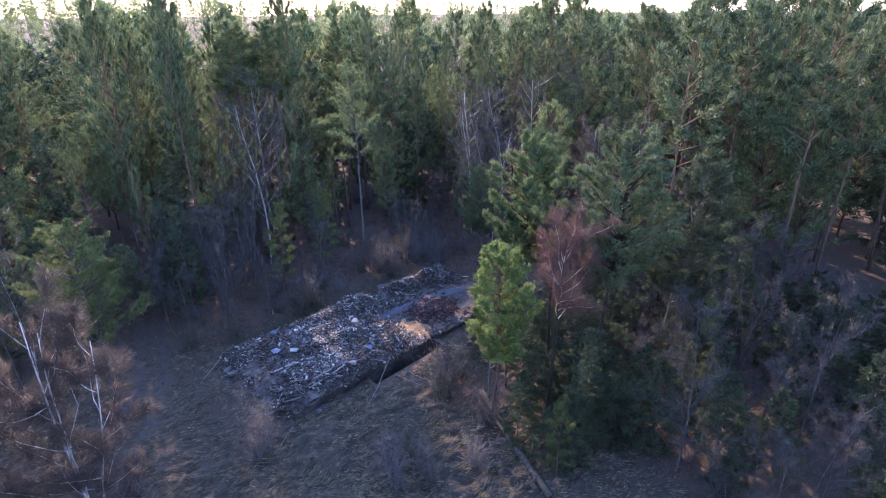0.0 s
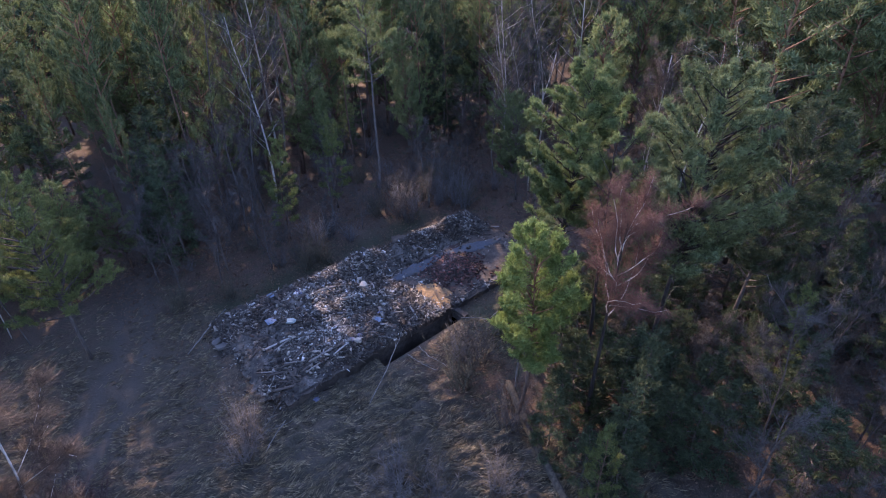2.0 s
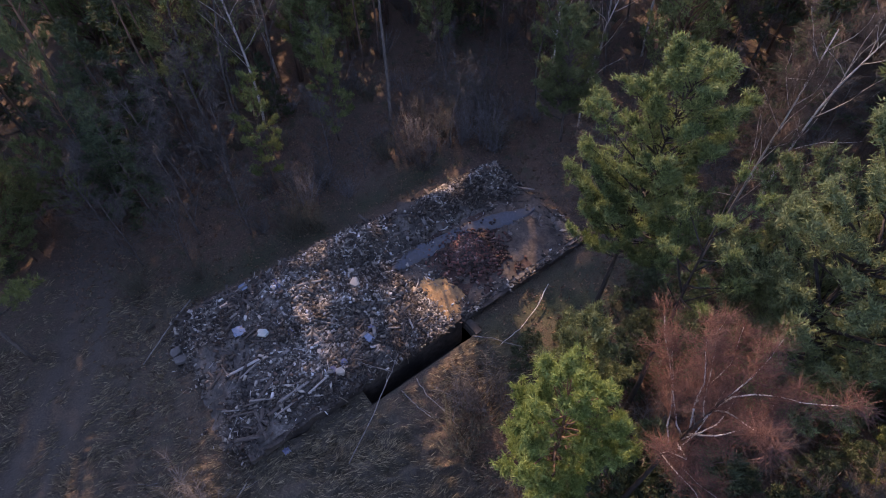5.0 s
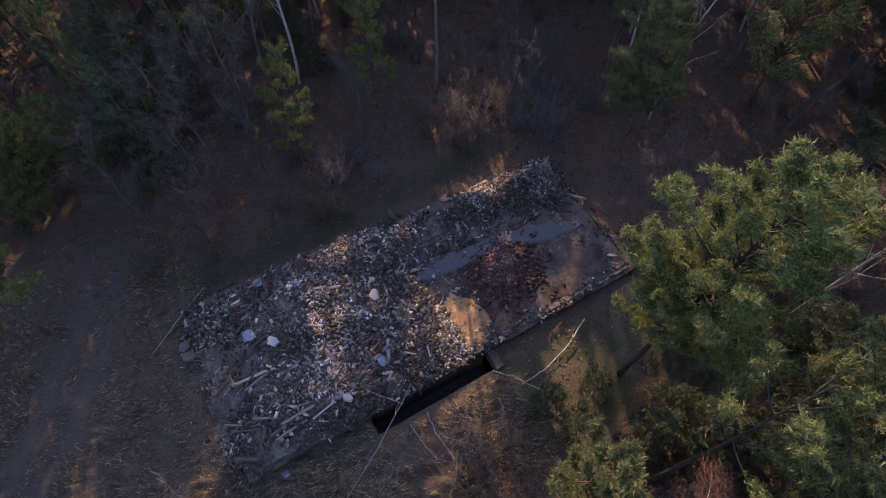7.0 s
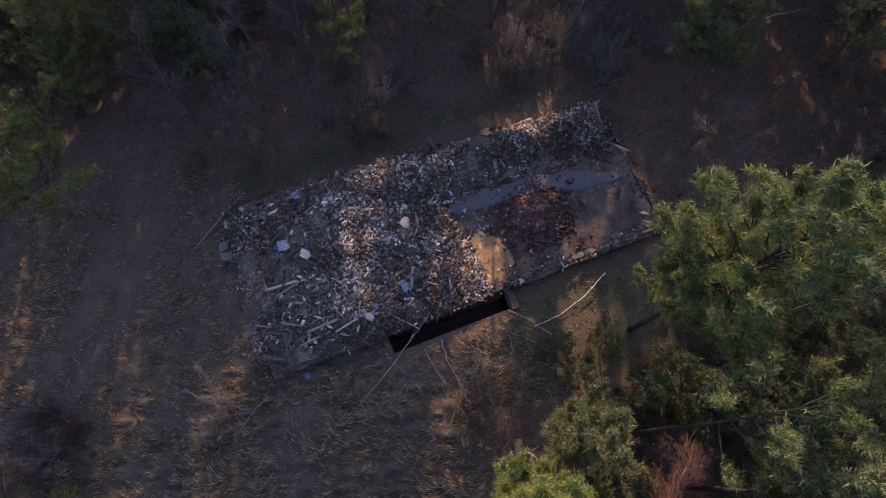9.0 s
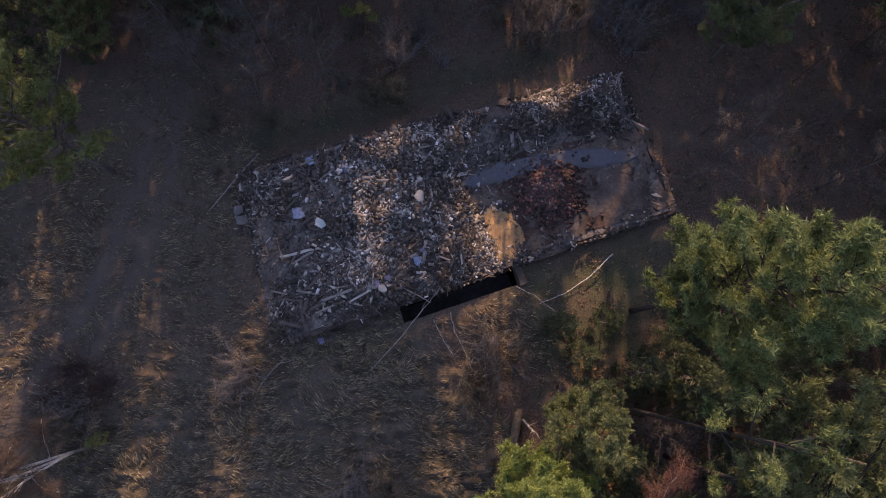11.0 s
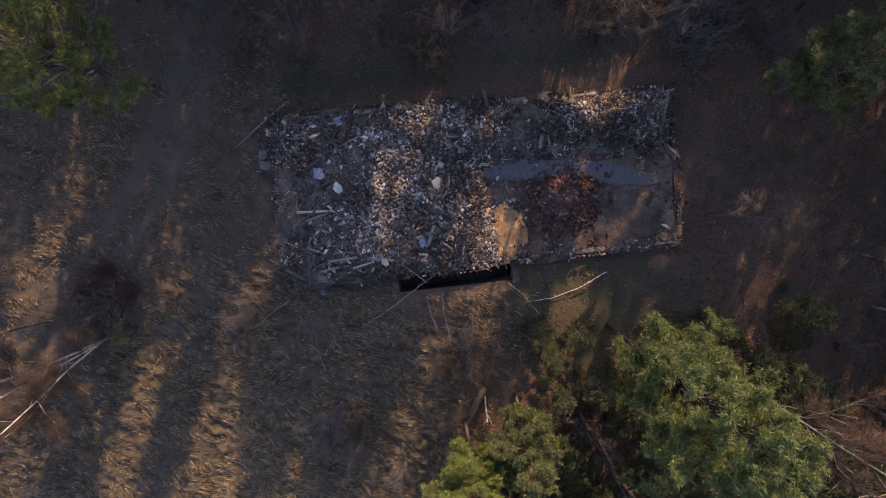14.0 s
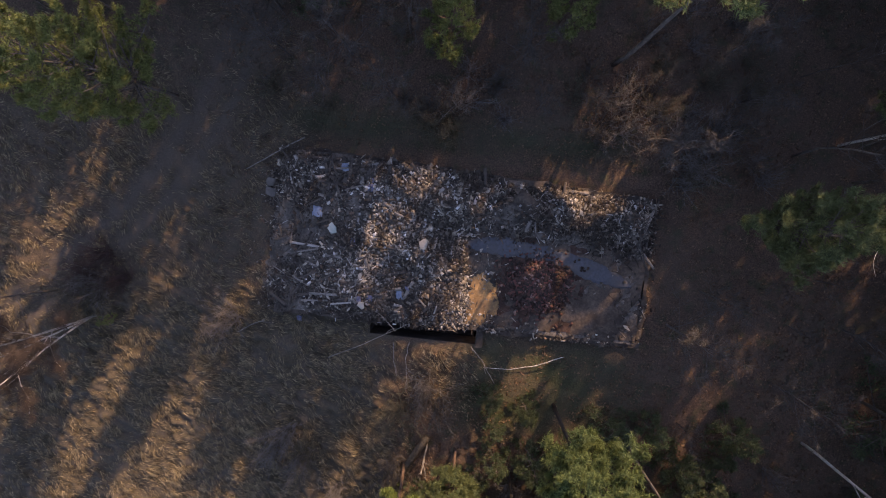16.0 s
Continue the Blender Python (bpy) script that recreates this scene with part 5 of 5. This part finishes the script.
# trees added north-east to close gaps where the sun leaks through
for k in range(16):
    x, y = rng_wood.uniform(2, 20), rng_wood.uniform(14.5, 25)
    if headroom(x, y, 2.2) > 9:
        plant(("bushy", "tall", "dark")[k % 3], x, y, min(headroom(x, y, 2.2), (15.0, 19.0, 14.5)[k % 3]))
for k in range(40):
    x, y = rng_wood.uniform(19, 42), rng_wood.uniform(-6, 24)
    if headroom(x, y, 2.0) > 15 and all((x - u) ** 2 + (y - w) ** 2 > 7 for u, w in taken):
        plant("tall", x, y, min(headroom(x, y, 2.0), rng_wood.uniform(18, 21.5)), 0.75)      # the high wood east of the scrub
fill(130, (14, 58, -25, 115), 2.7, ["bushy", "bushy", "dark", "tall", "bare", "bushy"])
fill(250, (56, 118, -18, 110), 3.6, ["back", "back", "back", "back", "bare"], False)
fill(50, (24, 60, 115, 335), 4.2, ["back", "bushy", "back", "bare"])


def far_wood():
    """The canopy beyond the near trees: spires and domes of coarse boughs, in one object."""
    rng = np.random.default_rng(8)
    pieces = []
    n = 2700
    r = np.sqrt(rng.uniform(105 ** 2, 460 ** 2, n))
    a = np.radians(rng.uniform(-30, 120, n))
    back = rng.uniform(0, 1, n) < 0.22
    a = np.where(back, np.radians(rng.uniform(120, 330, n)), a)
    r = np.where(back, 60 + (r - 105) * 0.6, r)
    x, y = -8 + r * np.cos(a), -10 + r * np.sin(a)
    h = rng.uniform(15, 21, n)
    base = ground_height(x, y)
    at, way = [], []
    for k in range(26):
        t = rng.uniform(0.3, 1, n)
        az = rng.uniform(0, 2 * np.pi, n)
        reach = 2.6 * np.sqrt(1.04 - t) * rng.uniform(0.3, 1, n)
        at.append(np.stack([x + reach * np.cos(az), y + reach * np.sin(az), base + h * t], -1))
        way.append(np.stack([np.cos(az), np.sin(az), np.full(n, 0.7)], -1))
    crown = tufts(rng, np.concatenate(at), np.concatenate(way), 3, 1.5, 0.6, 0.6, True)
    tagged(new("far_wood", mesh_of("far_wood", *crown, M_NEEDLE)), "distant pine wood reaching to the skyline", "woodland", kind="stuff")
    p = np.stack([x, y, base], -1)
    tagged(new("far_trunks", mesh_of("far_trunks", *cones(p, p + np.stack([np.zeros(n), np.zeros(n), h], -1), 0.22), M_PINE_BARK)), "trunks of the distant pine wood", "woodland", kind="stuff")


far_wood()

# ---- undergrowth ----
BUSHES = [shrub(80 + k, 2.2, 1.5, 34, 14, (M_PALE_TWIG, M_GREY_TWIG, M_OLIVE_TWIG)[k], ("pale grey bare shrub with many thin stems", "spreading bare grey shrub", "bare olive-grey shrub with many thin stems")[k]) for k in range(3)]
RED_BUSH = shrub(84, 2.4, 1.8, 44, 14, M_DUSKY_TWIG, "bare dark reddish-brown shrub beside the dirt track")
# several shrubs behind the back wall are added to shade the ground
spots = [(-12.2, -5.0, 1.4), (-0.8, -8.4, 1.5), (-20.2, -4.7, 1.5), (-19.6, -4.0, 1.4), (-21.0, -4.3, 1.4), (-7.4, -12.1, 1.3), (-8.6, -11.2, 1.3), (6.2, 7.0, 1.3), (4.9, 8.3, 1.1), (10.8, 4.6, 1.2), (-2.8, -12.5, 1.3),
         (-2.7, -9.0, 1.5), (-5.6, -14.2, 1.2), (-4.0, 7.4, 0.9), (-8.0, 6.6, 0.9), (1.4, 6.8, 0.8), (12.4, 7.2, 1.4), (-1.9, 6.4, 1.1), (-0.9, 7.6, 1.3), (-2.6, 7.0, 1.0), (-1.2, 5.9, 0.9), (7.6, 7.0, 1.2), (8.4, 8.6, 1.4), (9.2, 7.8, 1.2), (7.0, 8.2, 1.2), (6.4, 6.2, 0.9), (9.0, 10.2, 0.9), (10.4, 11.4, 0.8), (8.2, 11.6, 0.9), (11.6, 9.6, 1.0), (10.0, 13.2, 0.9), (12.4, 12.6, 0.9), (13.6, 9.4, 1.0), (9.6, 6.4, 0.7), (5.4, 9.6, 0.8)]
PALE_SPOTS = [(-7.7, -12.7, 1.2), (-9.4, -12.3, 1.1), (-12.9, -5.6, 1.0), (10.9, 5.6, 1.5), (12.0, 6.6, 1.4), (10.2, 6.8, 1.3)]
for k, (x, y, s) in enumerate(spots):
    (put if k < 3 else again)(BUSHES[k % 3], x, y, k * 1.3, s)
for x, y, s in PALE_SPOTS:
    again(BUSHES[0], x, y, x * 2.1, s)
for x, y, s in [(-19.4, -2.4, 1.05), (-18.3, -3.5, 0.9), (-20.4, -3.5, 0.95)]:
    (put if x == -19.4 else again)(RED_BUSH, x, y, x, s)
made = 0
while made < 130:
    x, y = rng_wood.uniform(-26, 30), rng_wood.uniform(-26, 26)
    if (-11 < x < 10.5 and -7 < y < 5.6) or (10.4 < x < 18 and -10 < y < 2) or float(meadow(np.array(x), np.array(y))) > 0.5 or float(near_line(np.array(x), np.array(y), TRACK)) < 1.8:
        continue
    again(BUSHES[made % 3], x, y, rng_wood.uniform(0, 6), rng_wood.uniform(0.5, 1.25))
    made += 1


def dry_grass():
    rng = np.random.default_rng(31)
    m = 90000
    x, y = rng.uniform(-32, 6, m), rng.uniform(-28, 12, m)
    thick = meadow(x, y) * (1 - 0.9 * np.exp(-((near_line(x, y, TRACK) - 0.75) / 0.4) ** 2)) * np.clip(0.55 + 0.6 * wave(x * 1.1, y * 0.9, 3) + 0.5 * wave(x * 3.1, y * 2.7, 1), 0.03, 1)
    keep = (rng.uniform(0, 1, m) < thick) & ~((x > -11.2 + 0.35 * np.maximum(np.abs(y) - 1.5, 0)) & (x < 9.9) & (np.abs(y) < 4.6)) & ~((x > PIT[0] - 0.2) & (x < PIT[1] + 0.4) & (y > -5.5) & (y < -4))
    x, y = x[keep], y[keep]
    at = np.stack([x, y, ground_height(x, y) + tussock(x, y) + 0.01], -1)
    lay = -0.41 + 1.8 * (lattice(x * 1.3, y * 1.3, 5) - 0.5)
    way = np.stack([np.cos(lay), np.sin(lay), np.full(len(x), 0.12)], -1)
    v, f = tufts(rng, at, way, 7, 0.3, 0.036, 0.28, True)
    tagged(new("dry_grass", mesh_of("dry_grass", v, f, M_GRASS)), "matted dry yellow-brown grass laid over by the wind", "grass", kind="stuff")


def leaf_litter():
    rng = np.random.default_rng(32)
    m = 60000
    x, y = rng.uniform(-14, 26, m), rng.uniform(-22, 18, m)
    keep = (rng.uniform(0, 1, m) < (1 - meadow(x, y)) * np.clip(0.5 + 0.6 * wave(x * 0.8, y * 0.8, 6), 0.05, 1)) & ~((np.abs(x) < 9.9) & (np.abs(y) < 4.7)) & ~((x > PIT[0] - 0.3) & (x < PIT[1] + 0.4) & (y > -5.6) & (y < -4))
    x, y = x[keep], y[keep]
    at = np.stack([x, y, ground_height(x, y) + tussock(x, y) + 0.015], -1)
    way = np.stack([rng.normal(0, 1, len(x)), rng.normal(0, 1, len(x)), np.full(len(x), 0.25)], -1)
    v, f = tufts(rng, at, way, 3, 0.12, 0.08, 0.4, True)
    tagged(new("leaf_litter", mesh_of("leaf_litter", v, f, M_LEAF)), "rust-brown fallen leaves and dead stalks under the trees", "leaf litter", kind="stuff")


dry_grass()
leaf_litter()

# ---- fallen poles, branches and the log ----


def branch(name, points, r0, r1, mat, label, twig=0, seed=0):
    """A fallen branch through a few bends, with side twigs as parts."""
    rng = np.random.default_rng(seed)
    p = np.array(points, float)
    s = np.linspace(0, 1, 4 * len(p))
    q, w = along(p, s)
    q = q + rng.normal(0, 0.012, q.shape)
    ob = new(name, mesh_of(name, *tube(q, np.linspace(r0, r1, len(q)), 6), mat, True))
    for k in range(twig):
        c, w = along(p, np.array([0.45 + 0.5 * (k + 0.5) / twig]))
        d = unit(w[0] + np.array([rng.normal(0, 0.8), rng.normal(0, 0.8), 0.15]))
        e = grow(rng, c[0], d, rng.uniform(0.4, 0.9), 5, 0.0, 0.2)
        part("side_twig", mesh_of("side_twig", *tube(e, np.linspace(r1 * 1.2, 0.005, 5), 4), mat, True), ob)
    return tagged(ob, label, "branch", "fallen branches")


branch("fallen_pole", [(-6.8, -6.8, 0.0), (-4.9, -5.75, 0.3), (-3.25, -4.7, 0.62), (-2.55, -4.25, 0.85)], 0.024, 0.014, M_DEAD, "thin bleached pole leaning on the ruin's front edge", 2, 1)
branch("fallen_pole", [(-3.2, -4.75, 0.6), (-3.6, -4.3, 0.75), (-4.05, -3.9, 0.85)], 0.026, 0.016, M_DEAD, "forked stick lying across the light well", 1, 2)
branch("fallen_branch", [(-2.45, -5.4, 0.1), (-2.55, -6.4, 0.1), (-2.4, -7.3, 0.12), (-2.35, -8.3, 0.15)], 0.024, 0.01, M_DEAD, "bleached fallen branch with side twigs in the grass", 6, 3)
branch("fallen_branch", [(-3.3, -5.5, 0.1), (-3.2, -6.5, 0.1), (-2.95, -7.4, 0.08)], 0.025, 0.012, M_DEAD, "thin fallen branch in the grass", 2, 4)
branch("fallen_branch", [(1.7, -6.4, 0.0), (3.0, -6.35, 0.06), (4.5, -5.95, 0.1), (5.9, -5.3, 0.15)], 0.012, 0.026, M_LIMB, "curved white fallen birch branch beside the wall", 1, 5)
branch("fallen_branch", [(0.9, -5.3, 0.15), (1.6, -6.0, 0.15), (2.4, -7.2, 0.1)], 0.03, 0.02, M_DEAD, "grey fallen branch at the end of the light well", 2, 6)
branch("fallen_pole", [(-8.9, 4.95, 0.3), (-10.3, 4.1, 0.25), (-12.0, 3.0, 0.0)], 0.035, 0.025, M_DEAD, "long thin pole leaning from the ruin's back corner", 0, 7)
branch("fallen_branch", [(-11.9, -5.9, 0.1), (-11.0, -5.3, 0.15), (-10.4, -5.0, 0.2)], 0.03, 0.015, M_DEAD, "short pale branch in the dry grass", 1, 8)
branch("fallen_log", [(-0.9, -10.6, 0.12), (-2.3, -13.0, 0.14), (-3.4, -15.2, 0.12), (-4.7, -18.0, 0.1)], 0.21, 0.17, M_LOG, "long mossy fallen log at the edge of the trees", 3, 9)
branch("birch_snag", [(-0.9, -11.1, 0.0), (-0.95, -11.15, 1.5), (-1.0, -11.25, 3.0)], 0.06, 0.03, M_DEAD, "thin broken pale stem between the pines", 3, 10)

# ---- loose bricks lying on top of the mound ----
rng_brick = random.Random(9)
brick_mesh = []
for k in range(4):
    v, f = boxes(np.random.default_rng(60 + k), np.zeros((1, 3)), np.array([[0.25, 0.12, 0.066]]), 0.0, 0.12)
    brick_mesh.append(mesh_of("brick", v, f, M_BRICK))
made = 0
while made < 300:
    x, y = rng_brick.uniform(-9.3, -0.2), rng_brick.uniform(-3.9, 3.9)
    if float(heap(np.array(x), np.array(y))) < 0.2:
        continue
    ob = part("brick", brick_mesh[made % 4], mound)
    ob.matrix_basis = pose(x, y, float(rubble_top(np.array(x), np.array(y))) + 0.045, rng_brick.gauss(0, 16), rng_brick.gauss(0, 16), rng_brick.uniform(0, 360))
    made += 1
